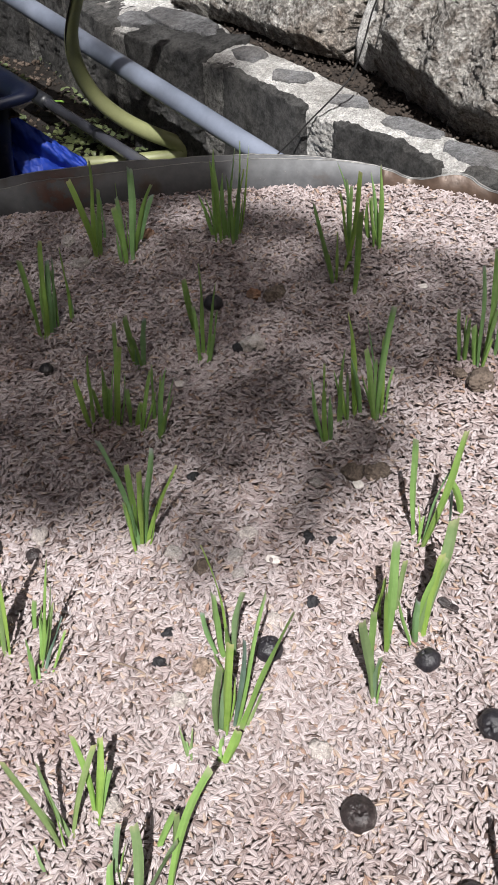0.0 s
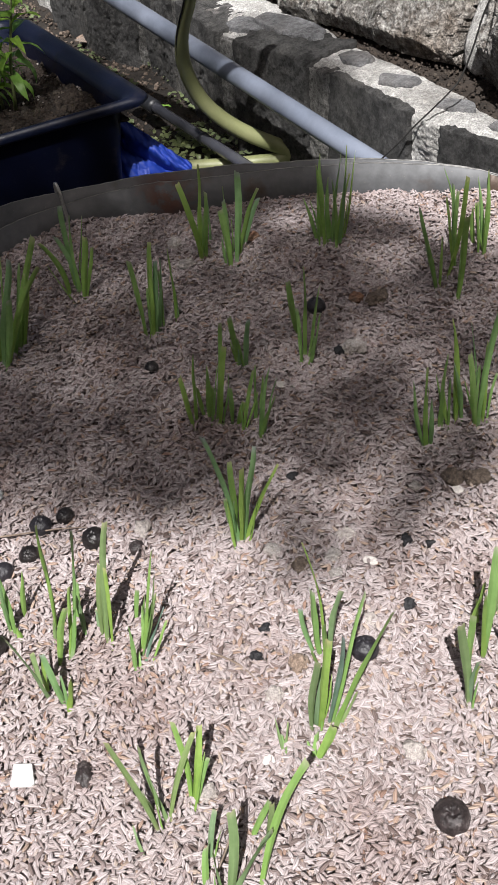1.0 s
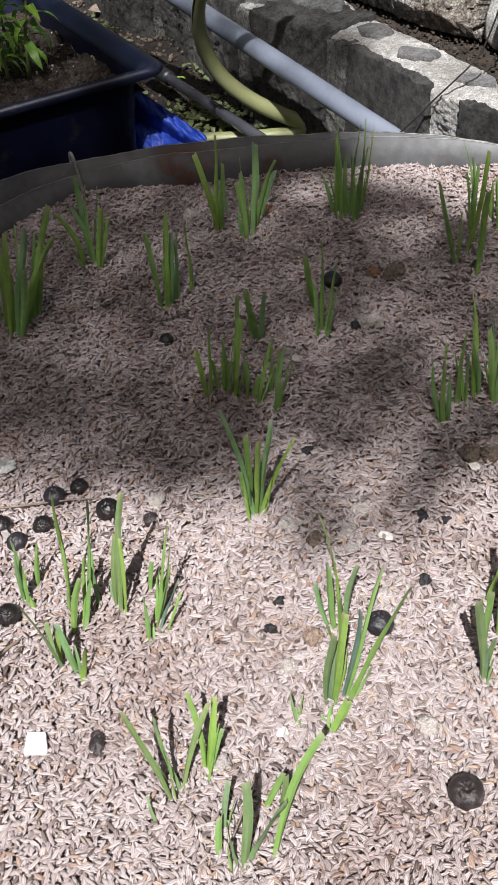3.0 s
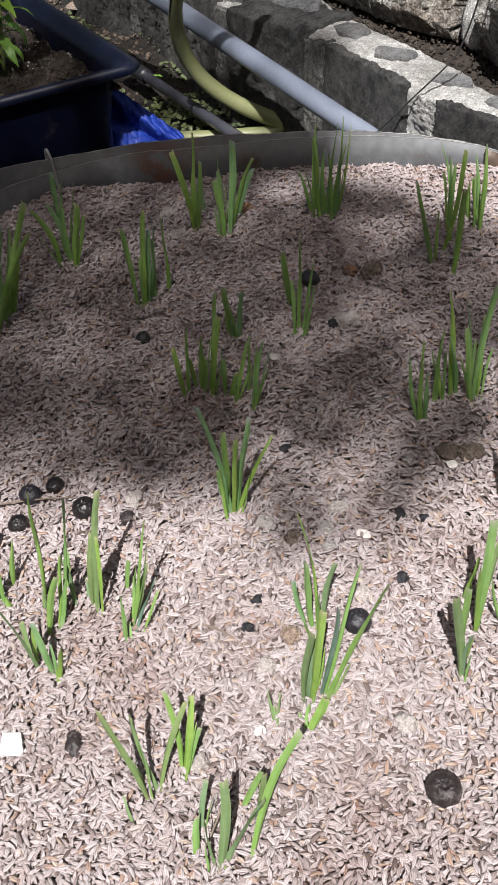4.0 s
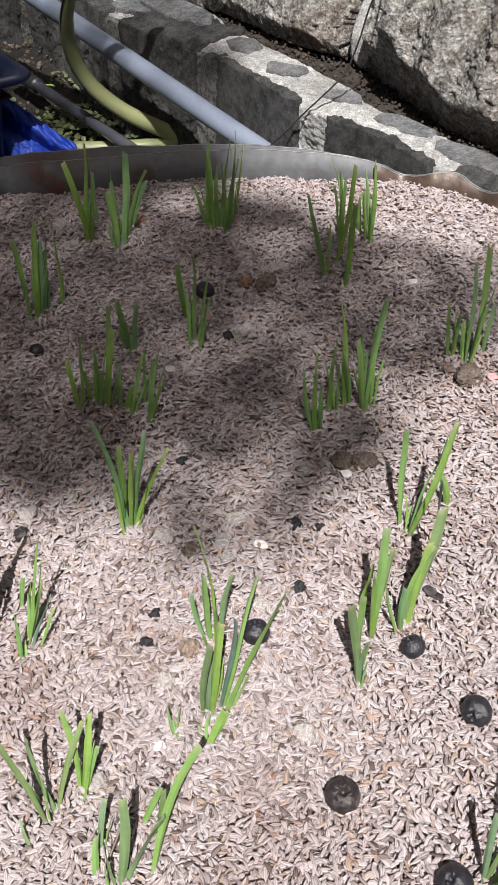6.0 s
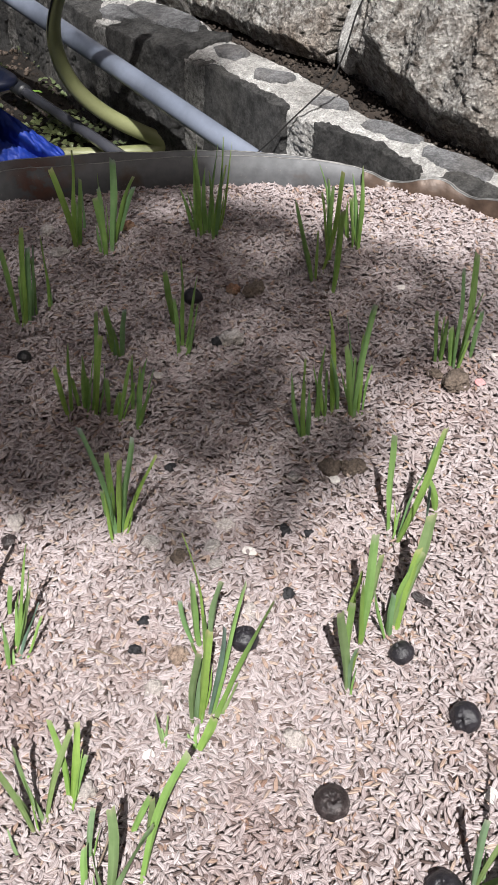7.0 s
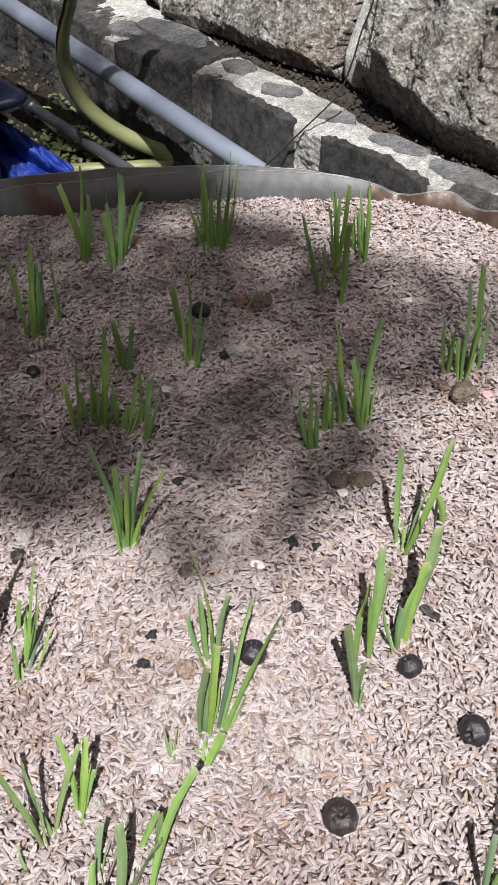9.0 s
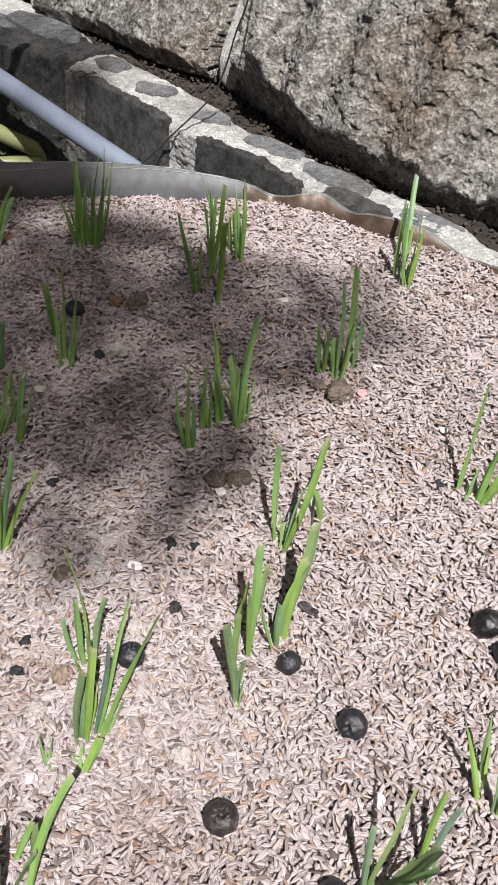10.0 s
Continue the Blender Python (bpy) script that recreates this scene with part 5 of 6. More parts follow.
chive_clump(0.132, -0.133, [(-0.005, -0.002, -0.004, 0.024, 0.037, 0.0025, 0.004), (0.002, 0.007, 0.004, 0.022, 0.034, 0.0034, 0.000), (0.002, -0.005, 0.001, 0.007, 0.025, 0.0028, 0.000)])
chive_clump(0.189, 0.061, [(-0.005, 0.008, 0.011, 0.014, 0.076, 0.0038, -0.003), (-0.003, 0.000, 0.007, 0.006, 0.023, 0.0024, 0.000), (0.003, -0.003, 0.009, 0.007, 0.039, 0.0048, 0.000), (0.005, -0.005, 0.012, -0.000, 0.036, 0.0048, 0.000)])



# ---- on the husks ----
def dried_fruit(x, y, r, material, label, seed, squash=0.84, dimple=0.50, tilt=(0.0, 0.0), sink=0.25, scab=0.0, hollow=0.16):
    """A shrivelled round fruit with a wrinkled hollow at its crown."""
    bm = bmesh.new()
    bmesh.ops.create_uvsphere(bm, u_segments=40, v_segments=28, radius=1.0)
    for v in bm.verts:
        d = v.co.normalized()
        a = math.atan2(d.y, d.x)
        rad = math.hypot(d.x, d.y)
        ragged = rad * (1 + 0.5 * noise.noise(Vector((d.x * 7, d.y * 7, seed))))
        calyx = 0.06 * math.exp(-(((ragged - hollow - 0.12) / 0.10) ** 2)) * (d.z > 0)
        crown = math.exp(-((ragged / hollow) ** 2)) if d.z > 0 else 0.35 * math.exp(-((rad / 0.3) ** 2))
        wrinkle = (0.11 if hollow > 0.2 else 0.05) * math.sin(5 * a + seed + 5 * noise.noise(d * 2.5)) * math.exp(-(((rad - 0.30) / 0.20) ** 2)) * (d.z > 0)
        k = 1 + 0.07 * noise.noise(d * 1.6 + Vector((seed, 0, 0))) + 0.035 * noise.noise(d * 4.2 + Vector((0, seed, 0))) + wrinkle + calyx + scab * (noise.noise(d * 6 + Vector((seed, seed, 0))) + 0.6 * noise.noise(d * 13 + Vector((0, seed, 1))))
        v.co = Vector((d.x, d.y, (d.z - dimple * crown * (1 if d.z > 0 else -1)) * squash)) * k * r
    bmesh.ops.rotate(bm, verts=bm.verts, matrix=Euler((tilt[0], tilt[1], seed)).to_matrix())
    ob = as_object("dried_fruit", bm, material)
    ob.location = (x, y, bed_height(x, y) + 0.001 + r * squash * (1 - sink))
    return tagged(ob, label, "fruit", "dark fruits on the husks")


BROWN = "wrinkled brown round dried fruit with hollow crown on husks"
BLACK = "smooth black round dried fruit lying on the husks"
SCABBY = "blackened scabby round fruit lying on the husks"
FRUITS_WEST = (
    (-0.225, 0.073, 0.0080, NUT, BLACK, 1.1, (0.2, 0.0)),
    (-0.211, 0.081, 0.0068, NUT, SCABBY, 2.9, (0.0, 0.4)),
    (-0.188, 0.059, 0.0085, NUT, SCABBY, 3.7, (-0.2, 0.2)),
    (-0.278, 0.016, 0.0082, NUT, SCABBY, 5.5, (-0.6, 0.0)),
    (-0.234, -0.017, 0.0078, NUT, SCABBY, 6.6, (0.5, 0.0)),
    (-0.241, 0.036, 0.0075, NUT, BLACK, 7.1, (-0.2, -0.5)),
    (-0.172, 0.230, 0.0062, NUT, SCABBY, 8.8, (0.1, 0.1)),
    (-0.048, 0.288, 0.0080, NUT, BLACK, 9.1, (0.2, -0.2)),
    (-0.161, 0.053, 0.0060, NUT_BROWN, "small brown wrinkled fruit half sunk in husks", 2.5, (0.1, 0.2)),
)
FRUITS_EAST = (
    (0.009, -0.124, 0.0085, NUT_BROWN, BROWN, 0.4, (0.15, -0.1)),
    (0.055, -0.045, 0.0070, NUT, BLACK, 1.7, (-0.4, 0.45)),
    (-0.026, -0.031, 0.0080, NUT, BLACK, 2.2, (0.2, 0.3)),
    (0.079, -0.086, 0.0082, NUT, BLACK, 3.1, (-0.7, 0.9)),
    (0.051, -0.168, 0.0085, NUT, BLACK, 4.4, (0.3, 0.2)),
    (0.167, -0.034, 0.0093, NUT, SCABBY, 5.0, (0.2, -0.5)),
    (0.172, -0.054, 0.0085, NUT, BLACK, 6.3, (-0.2, 0.2)),
    (-0.290, 0.055, 0.0070, NUT, SCABBY, 7.9, (-0.5, 0.2)),
    (-0.2545, 0.050, 0.0085, NUT, SCABBY, 8.2, (0.3, 0.3)),
    (-0.228, 0.050, 0.0073, NUT, SCABBY, 9.6, (-0.4, -0.1)),
)
for x, y, r, m, label, seed, tilt in FRUITS_EAST + FRUITS_WEST:
    r *= 0.87 if label != BROWN and x < -0.15 else 0.96
    rough = label == SCABBY
    dried_fruit(x, y, r, NUT_SCAB if rough else m, label, seed, dimple=0.12 if rough else 0.55 if label == BROWN else 0.42, tilt=tilt, sink=0.9 if "sunk" in label else 0.3, scab=0.06 if rough else 0.045 if label == BROWN else 0.016, hollow=0.21 if label == BROWN else 0.15)


def piece(name, x, y, size, material, label, category, seed, turn=0.0, rough=0.18, detail=3, lift=0.45):
    bm = lump(size, seed, rough, detail)
    ob = as_object(name, bm, material)
    ob.location = (x, y, bed_height(x, y) + 0.001 + size[2] * lift)
    ob.rotation_euler = (0.15 * math.sin(seed), 0.15 * math.cos(seed), turn)
    return tagged(ob, label, category)


tagged(piece("dried_fruit", -0.169, -0.096, (0.0043, 0.0070, 0.0040), NUT_BROWN, "shrivelled long dark brown fruit among the husks", "fruit", 33, 0.25, 0.3, 4, 0.3), group="dark fruits on the husks")
COAL = "small black charcoal crumb on the husks"
for x, y, s, seed in ((0.0, 0.0, 0.0042, 1), (-0.032, 0.231, 0.0052, 2), (-0.084, -0.031, 0.0034, 3), (-0.080, -0.013, 0.0036, 4), (0.002, 0.046, 0.0040, 5), (0.016, 0.042, 0.0030, 6), (-0.066, 0.107, 0.0038, 7), (0.075, 0.107, 0.003, 8), (0.172, 0.074, 0.0034, 9), (-0.262, 0.035, 0.003, 10)):
    tagged(piece("charcoal", x, y, (s, s * 0.8, s * 0.75), CHAR, COAL, "charcoal", seed, seed, 0.5), group="charcoal crumbs")
PEBBLES_NEAR = (
    (-0.005, -0.089, 0.0052, 0.0056, PALE_STONE, "round pale pebble among the husks", 1),
    (-0.061, -0.038, 0.0055, 0.0055, ORANGE_STONE, "pale orange clod among the husks", 2),
    (0.0, 0.293, 0.0105, 0.0065, BROWN_STONE, "brown weathered stone among the husks", 3),
    (-0.016, 0.295, 0.0062, 0.0052, RUST_STONE, "small rusty orange stone among the husks", 4),
    (-0.021, 0.233, 0.0085, 0.0075, GREY_STONE, "rounded grey stone half buried in husks", 5),
    (0.035, 0.094, 0.0070, 0.0062, BROWN_STONE, "brown clod of earth among the husks", 6),
    (0.049, 0.093, 0.0085, 0.0060, BROWN_STONE, "brown clod of earth among the husks", 7),
    (0.130, 0.169, 0.0110, 0.0085, BROWN_STONE, "grey-brown stone at the foot of sprouts", 8),
    (0.118, 0.181, 0.0060, 0.0040, BROWN_STONE, "small brown stone beside the sprouts", 9),
    (-0.102, 0.400, 0.0056, 0.0054, RUST_STONE, "reddish brick chip among the husks", 10),
    (-0.171, 0.404, 0.0070, 0.0055, GREY_STONE, "grey angular stone among the husks", 11),
    (-0.158, 0.370, 0.0080, 0.0048, GREY_STONE, "grey flat stone among the husks", 12),
)
PEBBLES_FAR = (
    (-0.074, -0.055, 0.0045, 0.0045, PALE_STONE, "pale pebble among the husks", 13),
    (-0.077, 0.043, 0.0052, 0.0046, GREY_STONE, "grey pebble among the husks", 14),
    (-0.041, 0.036, 0.0048, 0.0044, GREY_STONE, "grey pebble among the husks", 15),
    (-0.159, 0.067, 0.0060, 0.0048, PALE_STONE, "pale clod among the husks", 16),
    (-0.033, 0.053, 0.0058, 0.0040, PALE_STONE, "pale flat clod among the husks", 17),
    (-0.022, -0.010, 0.0055, 0.0034, PALE_STONE, "whitish flat stone among the husks", 18),
    (0.011, 0.090, 0.0035, 0.0035, GREY_STONE, "tiny grey pebble among the husks", 19),
    (-0.105, -0.108, 0.0048, 0.0048, PALE_STONE, "pale crumbly clod among the husks", 20),
    (-0.040, 0.022, 0.0040, 0.0036, GREY_STONE, "grey pebble among the husks", 22),
    (-0.060, 0.030, 0.0055, 0.0050, BROWN_STONE, "brown clod of earth among the husks", 23),
    (-0.112, 0.108, 0.0042, 0.0036, BROWN_STONE, "brown clod of earth among the husks", 24),
    (0.091, -0.134, 0.0045, 0.0040, PALE_STONE, "whitish crumbly clod among the husks", 25),
)
for x, y, sx, sy, m, label, seed in PEBBLES_NEAR + PEBBLES_FAR:
    piece("pebble", x, y, (sx, sy, min(sx, sy) * 0.75), m, label, "stone", seed, seed * 1.3, 0.42, 4, 0.62)


def chip(name, x, y, a, b, material, label, category, seed, turn=0.0, tilt=0.12, thick=0.0016, curl=0.0):
    """A thin broken flake with an uneven outline."""
    bm = bmesh.new()
    n = 14
    rings = []
    for z, g in ((0.0, 0.96), (thick * 0.3, 1.0), (thick * 0.8, 1.0), (thick, 0.94)):
        ring = []
        for k in range(n):
            t = 2 * math.pi * k / n
            r = (abs(math.cos(t)) ** 4 + abs(math.sin(t)) ** 4) ** -0.25 * (1 + 0.26 * noise.noise(Vector((1.6 * math.cos(t) + seed * 3, math.sin(t), seed))))
            px, py = math.cos(t) * r * a * g, math.sin(t) * r * b * g
            ring.append(bm.verts.new((px, py, z + curl * (px / a) ** 2)))
        rings.append(ring)
    for p, q in zip(rings, rings[1:]):
        for k in range(n):
            bm.faces.new((p[k], p[(k + 1) % n], q[(k + 1) % n], q[k]))
    bm.faces.new(rings[0][::-1])
    bm.faces.new(rings[-1])
    ob = as_object(name, bm, material, smooth=False)
    ob.location = (x, y, bed_height(x, y) + 0.0030)
    ob.rotation_euler = (tilt, 0.6 * tilt, turn)
    return tagged(ob, label, category)


def tile_chip():
    """A crisp four-cornered piece of tile."""
    bm = bmesh.new()
    shape = ((-0.0060, -0.0054), (0.0050, -0.0056), (0.0064, -0.0040), (0.0034, 0.0060), (-0.0063, 0.0064))
    low, high = [[bm.verts.new((x, y, z)) for x, y in shape] for z in (0.0, 0.0022)]
    n = len(shape)
    for k in range(n):
        bm.faces.new((low[k], low[(k + 1) % n], high[(k + 1) % n], high[k]))
    bm.faces.new(low[::-1])
    bm.faces.new(high)
    bmesh.ops.bevel(bm, geom=bm.edges[:], offset=0.0003, segments=1, affect="EDGES")
    ob = as_object("tile_chip", bm, WHITE_CHIP, smooth=False)
    ob.location = (-0.2000, -0.0960, bed_height(-0.2, -0.096) + 0.0026)
    ob.rotation_euler = (0.10, -0.06, 0.0)
    return tagged(ob, "square white broken tile chip lying on the husks", "tile chip")


tile_chip()
tagged(piece("crusted_lump", -0.270, 0.102, (0.0115, 0.0075, 0.0045), CRUST, "whitish grey crusted lump among the husks", "lump", 21, 0.3, 0.55, 4, 0.5))
for x, y, a, b, turn, seed in ((0.036, 0.084, 0.0034, 0.0026, 0.3, 2), (-0.074, 0.197, 0.0036, 0.0026, 0.2, 3), (0.130, 0.291, 0.0040, 0.0022, 2.6, 4), (0.163, 0.192, 0.0036, 0.0022, 0.1, 5), (0.259, 0.274, 0.0050, 0.0022, -0.3, 6), (-0.076, -0.093, 0.0030, 0.0022, 0.2, 7), (0.112, 0.285, 0.0045, 0.0022, 0.5, 8), (-0.020, 0.031, 0.0042, 0.0024, -0.2, 9), (0.082, -0.126, 0.004, 0.003, 0.7, 10), (0.068, 0.005, 0.003, 0.002, 1.0, 11), (0.19, 0.121, 0.003, 0.0024, 0.2, 12)):
    tagged(chip("white_chip", x, y, a, b, SHELL, "small white shell-like chip among the husks", "chip", seed, turn, 0.35, 0.0006, 0.0006), group="white chips")
chip("pink_scrap", 0.1455, 0.1655, 0.0034, 0.0030, PINK_CHIP, "small pink plastic scrap on the husks", "scrap", 5, 0.4, 0.2, 0.001)
chip("plastic_scrap", 0.134, -0.122, 0.0085, 0.0050, PALE_STONE, "translucent pale curled plastic scrap beside sprouts", "scrap", 8, -0.1, 0.5, 0.0006, 0.004)
chip("bark_flake", 0.072, -0.011, 0.0065, 0.0022, NUT_BROWN, "dark reddish bark flake on the husks", "bark", 6, -0.7, 0.2, 0.0014, 0.001)
chip("bark_flake", -0.247, 0.040, 0.010, 0.0022, GREY_STONE, "grey curled bark strip beside dark fruits", "bark", 9, -0.9, 0.3, 0.001, 0.003)


def twig(points, r, label):
    pts = [(x, y, bed_height(x, y) + z) for x, y, z in points]
    return tagged(as_object("twig", tube(pts, [r * 1.2, r, r * 0.8, r * 0.5][: len(pts)], 8), TWIG), label, "twig")


twig(((-0.2475, -0.0615, 0.004), (-0.239, -0.052, 0.005), (-0.231, -0.0425, 0.0055), (-0.2235, -0.034, 0.005)), 0.0014, "dry brown twig resting on the husks")
twig(((-0.110, -0.028, 0.003), (-0.101, -0.033, 0.005), (-0.092, -0.038, 0.004), (-0.085, -0.044, 0.002)), 0.0006, "thin dry straw lying on the husks")
twig(((-0.262, 0.066, 0.004), (-0.240, 0.066, 0.006), (-0.215, 0.069, 0.006), (-0.195, 0.071, 0.004)), 0.0006, "thin dry straw behind dark fruits")


def withered_straw():
    """A curled dead leaf thread inside the front clump."""
    pts = [(-0.098, -0.150, 0.006), (-0.092, -0.142, 0.016), (-0.088, -0.135, 0.024), (-0.086, -0.128, 0.020)]
    return tagged(as_object("dry_thread", tube(pts, 0.0005, 6), TWIG), "withered curled thread among front sprouts", "straw")


withered_straw()


# ---- basin plant and litter ----
def lance_leaf(length, width, droop, seed):
    bm = bmesh.new()
    uv = bm.loops.layers.uv.new("UVMap")
    n = 8
    rows = []
    for i in range(n + 1):
        s = i / n
        w = width / 2 * (math.sin(math.pi * min(1.0, 0.06 + 0.94 * s) ** 0.8)) ** 0.9 + 0.0004
        ang = droop * s
        p = Vector((length * (math.sin(droop * s) / droop if abs(droop) > 0.01 else s), 0, -length * (1 - math.cos(ang)) / droop if abs(droop) > 0.01 else 0))
        rows.append([bm.verts.new(p + Vector((0, k * w, abs(k) * w * 0.35 + 0.001 * math.sin(9 * s + seed) * k))) for k in (-1, -0.5, 0, 0.5, 1)])
    for i in range(n):
        for k in range(4):
            f = bm.faces.new((rows[i][k], rows[i + 1][k], rows[i + 1][k + 1], rows[i][k + 1]))
            for loop, (a, b) in zip(f.loops, ((k, i), (k, i + 1), (k + 1, i + 1), (k + 1, i))):
                loop[uv].uv = (a / 4, b / n)
    return bm


def basin_plant():
    rng = random.Random(7)
    ob = thing("balsam_plant", (-0.437, 0.795, basin_soil(-0.437, 0.795)), "leafy green plant with drooping lance leaves in basin soil", "plant")
    for sx, sy, h, lean in ((0.0, 0.0, 0.135, (0.012, 0.0)), (-0.020, 0.008, 0.115, (-0.012, 0.01)), (0.022, 0.012, 0.125, (0.030, 0.012)), (0.004, 0.02, 0.10, (-0.005, 0.02))):
        pts = [(sx, sy, -0.004), (sx + lean[0] * 0.3, sy + lean[1] * 0.3, h * 0.4), (sx + lean[0] * 0.7, sy + lean[1] * 0.7, h * 0.75), (sx + lean[0], sy + lean[1], h)]
        stem = part("stem", tube(pts, [0.0024, 0.002, 0.0016, 0.001], 8, fine=3), STEM, ob)
        for q in range(20):
            s = 0.22 + 0.78 * q / 19
            low = s < 0.6
            bm = lance_leaf(rng.uniform(0.034, 0.058), rng.uniform(0.0075, 0.0115), rng.uniform(1.5, 2.4) if low else rng.uniform(0.5, 1.3), q)
            up = -0.3 if low else rng.uniform(-0.9, -0.2)
            m = Euler((rng.uniform(-0.3, 0.3), up, q * 2.4 + rng.uniform(-0.4, 0.4))).to_matrix().to_4x4()
            bmesh.ops.transform(bm, matrix=Matrix.Translation((sx + lean[0] * s, sy + lean[1] * s, h * s)) @ m, verts=bm.verts)
            part("leaf", bm, SHRUB, stem)
    return ob


basin_plant()


def basin_root(points):
    return tagged(as_object("root", tube([(x, y, basin_soil(x, y) + 0.002) for x, y in points], 0.0009, 7), ROOT), "pale dry root lying on basin soil", "root", "roots on the basin soil")


basin_root(((-0.580, 0.973), (-0.557, 0.957), (-0.545, 0.935), (-0.530, 0.926)))
basin_root(((-0.528, 0.867), (-0.501, 0.846), (-0.476, 0.817)))
basin_root(((-0.507, 0.761), (-0.490, 0.742), (-0.478, 0.734)))
basin_root(((-0.471, 0.731), (-0.462, 0.732), (-0.453, 0.727)))
basin_root(((-0.520, 0.822), (-0.508, 0.826), (-0.498, 0.820)))



def scatter(name, count, inside, shape_points, faces, sizes, tilt, material, label, category, seed, z):
    rng = np.random.default_rng(seed)
    pts = []
    while len(pts) < count:
        x, y = rng.uniform(-1.0, 0.6), rng.uniform(0.3, 1.7)
        if inside(x, y):
            pts.append((x, y, z(x, y)))
    n = len(pts)
    x, y, zz = turned(rng, n, tilt)
    s = (sizes[0] + (sizes[1] - sizes[0]) * rng.uniform(0, 1, n) ** 2.2)[:, None]
    frames = np.concatenate([np.array(pts), x * s, y * s * rng.uniform(0.7, 1.0, n)[:, None], zz * s], 1)
    shape = np.array(shape_points, float)
    ob = mass(name, shape, shape[:, :2] * 0.5 + 0.5, np.array(faces), frames, material, len(shape) > 8)
    return tagged(ob, label, category, kind="stuff")


def between(x, y):
    """The damp alley between the basin, the planter and the kerb."""
    edge = Vector((x + 0.238, y - 0.733))
    right_of_basin = edge.x * 0.824 + edge.y * 0.566 > 0.0 or y < 0.70
    return right_of_basin and x < spline(KERB_FRONT, y) - 0.015 and (Vector((x, y, 0)) - CENTRE).length > 0.37


ROUND_LEAF = [(s, k * w, 0.2 * k * k * w - 0.15 * s * s) for s, w in ((-1.0, 0.15), (-0.5, 0.75), (0.1, 0.95), (0.65, 0.7), (1.0, 0.2)) for k in (-1, 0, 1)]
ROUND_FACES = [(q * 3 + k, q * 3 + k + 1, q * 3 + k + 4, q * 3 + k + 3) for q in range(4) for k in range(2)]
CUBE = [(-0.8, -0.8, -0.6), (0.9, -0.7, -0.6), (0.8, 0.8, -0.5), (-0.7, 0.9, -0.6), (-0.6, -0.7, 0.5), (0.6, -0.6, 0.7), (0.7, 0.6, 0.5), (-0.6, 0.6, 0.6)]
CUBE_FACES = [(0, 3, 2, 1), (4, 5, 6, 7), (0, 1, 5, 4), (1, 2, 6, 5), (2, 3, 7, 6), (3, 0, 4, 7)]


def in_basin(x, y):
    e = Vector((x + 0.238, y - 0.733))
    v = (e.x * -0.416 + e.y * 0.91) / 0.985
    u = (e.x * -0.824 - e.y * 0.566) / 0.985
    return 0.02 < u < 0.255 and 0.02 < v < 0.38


def soil_z(x, y):
    return GROUND_Z + 0.008 * noise.noise(Vector((x * 9, y * 9, 0))) + 0.005 * noise.noise(Vector((x * 31, y * 31, 4)))


scatter("ground_weeds", 1700, lambda x, y: between(x, y) and (y < 1.05 or math.sin(x * 91 + y * 57) > 0.6) and noise.noise(Vector((x * 9, y * 9, 2))) > -0.1 and y > 0.66, ROUND_LEAF, ROUND_FACES, (0.0026, 0.0050), 0.35, WEED, "small round pale green creeping weeds", "weeds", 3, lambda x, y: soil_z(x, y) + 0.008 + 0.004 * noise.noise(Vector((x * 70, y * 70, 0))))
scatter("weed_patch", 330, lambda x, y: between(x, y) and math.hypot(x + 0.245, (y - 0.855) * 0.8) < 0.06, ROUND_LEAF, ROUND_FACES, (0.0030, 0.0056), 0.4, WEED, "patch of small round pale green creeping weeds", "weeds", 13, lambda x, y: soil_z(x, y) + 0.014 + 0.006 * noise.noise(Vector((x * 70, y * 70, 0))))
scatter("pale_gravel", 1100, lambda x, y: between(x, y) and y > 0.93 and x < -0.29 and x > -0.75 and noise.noise(Vector((x * 14, y * 14, 3))) > -0.25, CUBE, CUBE_FACES, (0.0012, 0.0045), 0.6, BROWN_STONE, "pale brown gravel and grit beyond the basin", "gravel", 17, lambda x, y: soil_z(x, y) + 0.002)
scatter("ground_gravel", 4000, lambda x, y: between(x, y), CUBE, CUBE_FACES, (0.0010, 0.0042), 0.6, CLOD, "loose dark brown soil crumbs and gravel", "gravel", 4, lambda x, y: soil_z(x, y) + 0.001)
scatter("basin_crumbs", 4200, lambda x, y: in_basin(x, y), CUBE, CUBE_FACES, (0.0006, 0.0046), 0.6, CLOD, "loose soil crumbs and tiny stones in basin", "soil crumbs", 6, lambda x, y: basin_soil(x, y) + 0.004 * noise.noise(Vector((x, y, 0)) * 80))
scatter("basin_grit", 45, lambda x, y: in_basin(x, y) and math.hypot(x + 0.40, y - 0.88) < 0.09, CUBE, CUBE_FACES, (0.0008, 0.0024), 0.6, GREY_STONE, "pale grit and white crumbs on basin soil", "grit", 31, lambda x, y: basin_soil(x, y) + 0.003)
scatter("strip_crumbs", 3000, lambda x, y: y < 1.2 and spline(KERB_BACK, y) < x < spline(WALL_FOOT, y) + 0.03, CUBE, CUBE_FACES, (0.0004, 0.0024), 0.6, CLOD, "dark soil crumbs and grit along the wall foot", "grit", 8, lambda x, y: -0.008 + 0.004 * noise.noise(Vector((x, y, 0)) * 40))


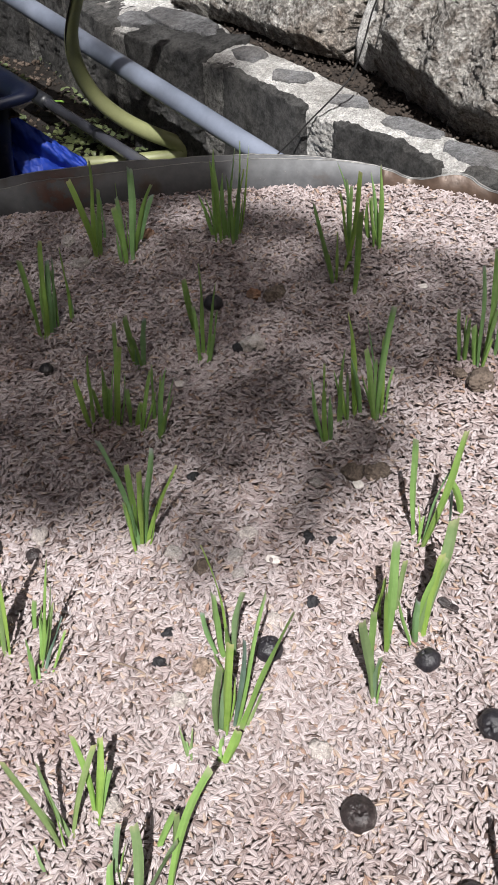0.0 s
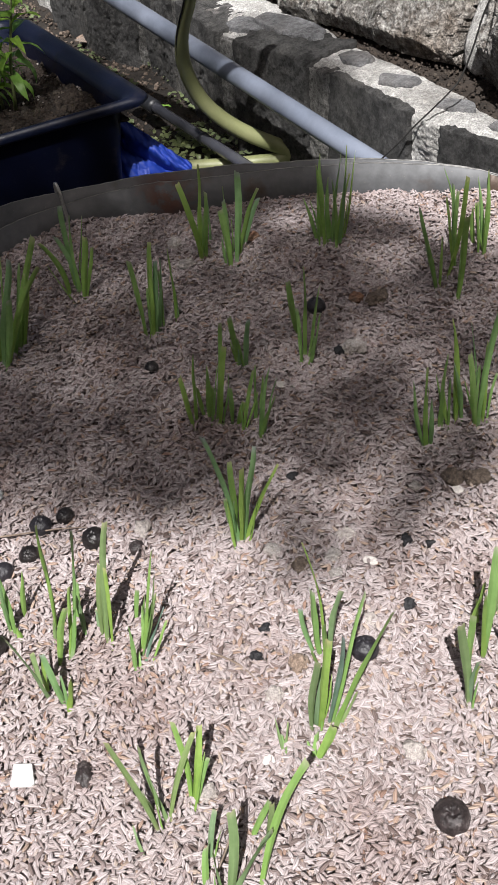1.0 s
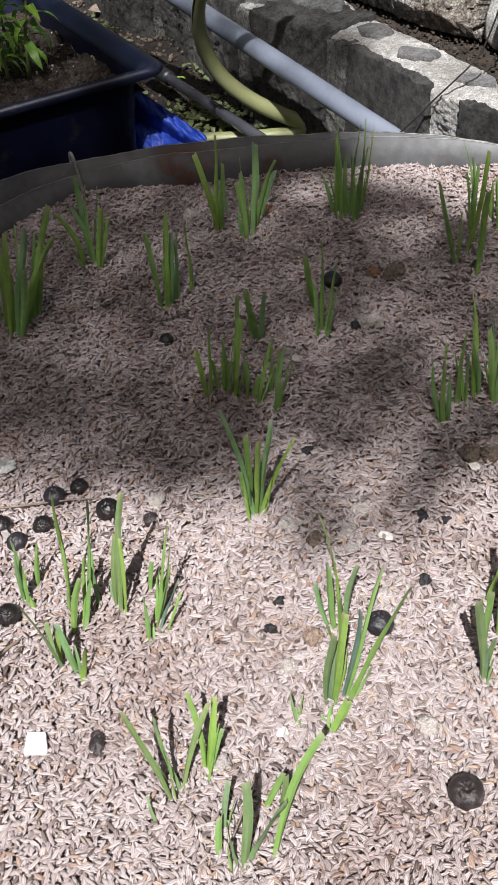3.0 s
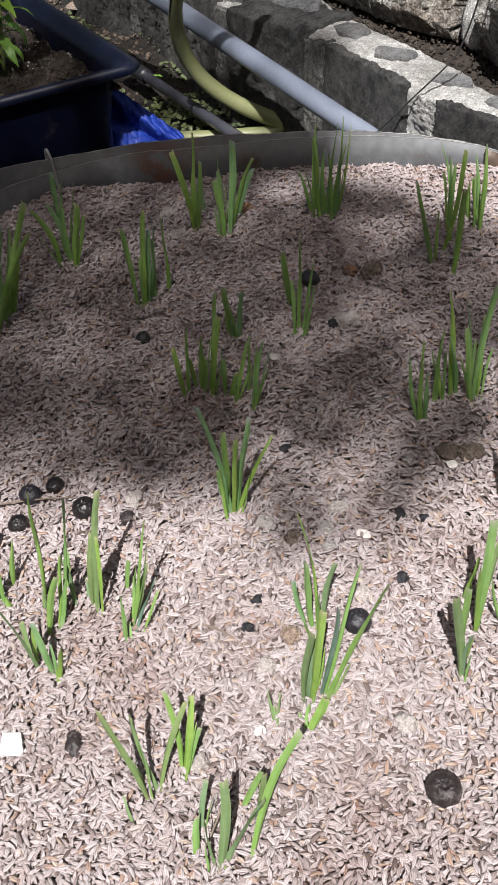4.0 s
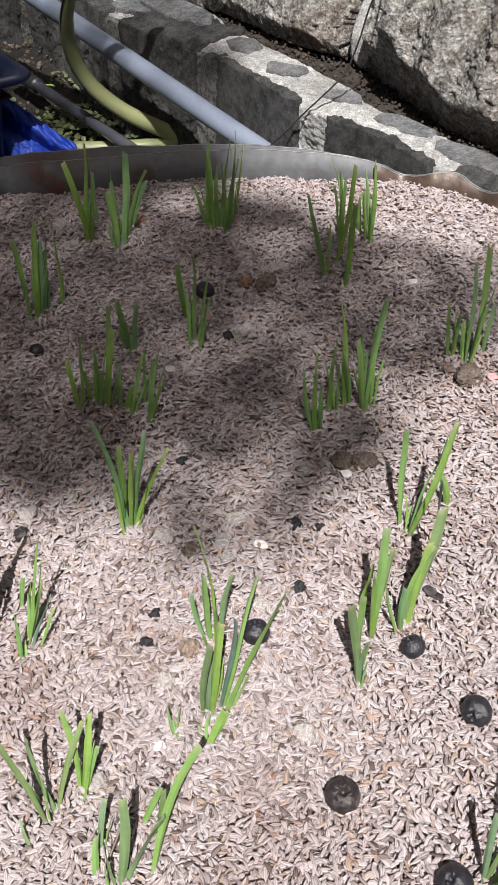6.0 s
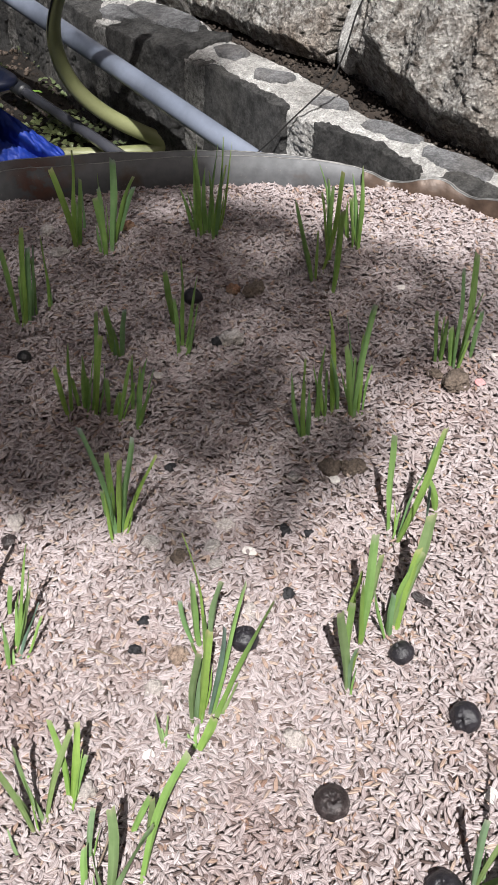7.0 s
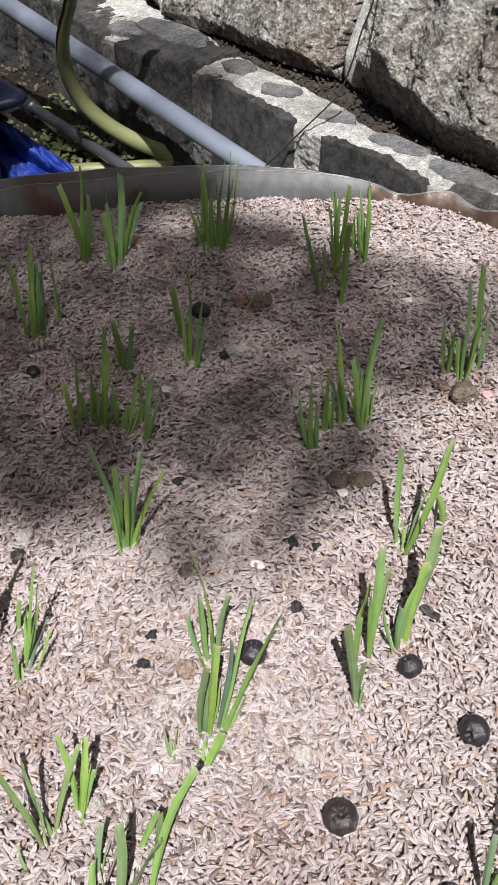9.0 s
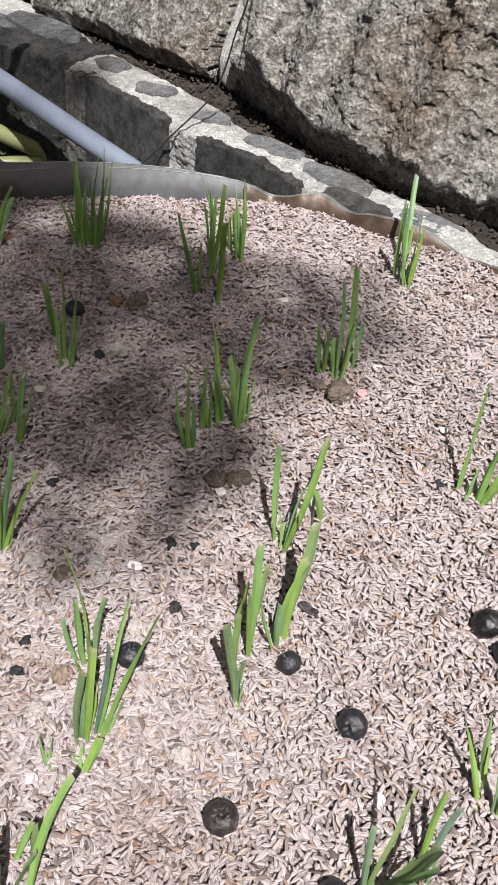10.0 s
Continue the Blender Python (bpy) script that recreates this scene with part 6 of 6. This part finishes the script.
def clay_trough():
    """A long reddish clay trough behind the basin, its rim just in view."""
    ob = thing("clay_trough", (-0.735, 1.045, GROUND_Z), "reddish clay trough standing behind the basin", "trough")
    bm = bmesh.new()
    w = 0.028
    rows = []
    for s in (-1, 1):
        rows.append([bm.verts.new(Vector((s * 0.15, y, z))) for y, z in ((-w * 0.8, 0), (-w, 0.135), (-w, 0.14), (-w + 0.012, 0.14), (-w + 0.014, 0.12), (w - 0.014, 0.12), (w - 0.012, 0.14), (w, 0.14), (w * 0.8, 0))])
    n = len(rows[0])
    for k in range(n):
        bm.faces.new((rows[0][k], rows[0][(k + 1) % n], rows[1][(k + 1) % n], rows[1][k]))
    bm.faces.new(rows[0][::-1])
    bm.faces.new(rows[1])
    bmesh.ops.bevel(bm, geom=bm.edges[:], offset=0.002, segments=1, affect="EDGES")
    bmesh.ops.rotate(bm, verts=bm.verts, matrix=Euler((0, 0, 0.42)).to_matrix())
    part("body", bm, TERRACOTTA, ob)
    return ob


clay_trough()


def seedling(x, y, n, size, label):
    ob = thing("weed_seedling", (x, y, soil_z(x, y)), label, "weed")
    for q in range(n):
        bm = lance_leaf(size, size * 0.42, 0.9, q)
        bmesh.ops.transform(bm, matrix=Matrix.Translation((0, 0, size * 0.7)) @ Euler((0, -0.5, q * 2.2)).to_matrix().to_4x4(), verts=bm.verts)
        part("leaf", bm, SHRUB, ob)
    part("stem", tube([(0, 0, -0.003), (0.001, 0, size * 0.4), (0, 0, size * 0.75)], 0.0012, 7, fine=3), STEM, ob)
    return ob


seedling(-0.474, 1.42, 4, 0.030, "bright green weed seedling in the gravel")
seedling(-0.27, 0.99, 3, 0.016, "small green weed seedling beside the pipe")
tagged(as_object("twig", tube([(-0.080, 0.800, -0.128), (-0.076, 0.797, -0.116), (-0.078, 0.796, -0.102)], 0.0022, 8), TERRACOTTA), "reddish dry twig stub beside the hose", "twig")


def dry_leaf():
    """A curled dead leaf in the alley beyond the basin."""
    bm = lance_leaf(0.034, 0.016, 1.2, 3)
    bmesh.ops.rotate(bm, verts=bm.verts, matrix=Euler((0.3, -0.4, -0.6)).to_matrix())
    ob = as_object("dry_leaf", bm, ORANGE_STONE)
    ob.location = (-0.452, 1.312, soil_z(-0.452, 1.312) + 0.012)
    ob.modifiers.new("thickness", "SOLIDIFY").thickness = 0.0006
    return tagged(ob, "curled pinkish-tan dead leaf on the gravel", "leaf")


dry_leaf()
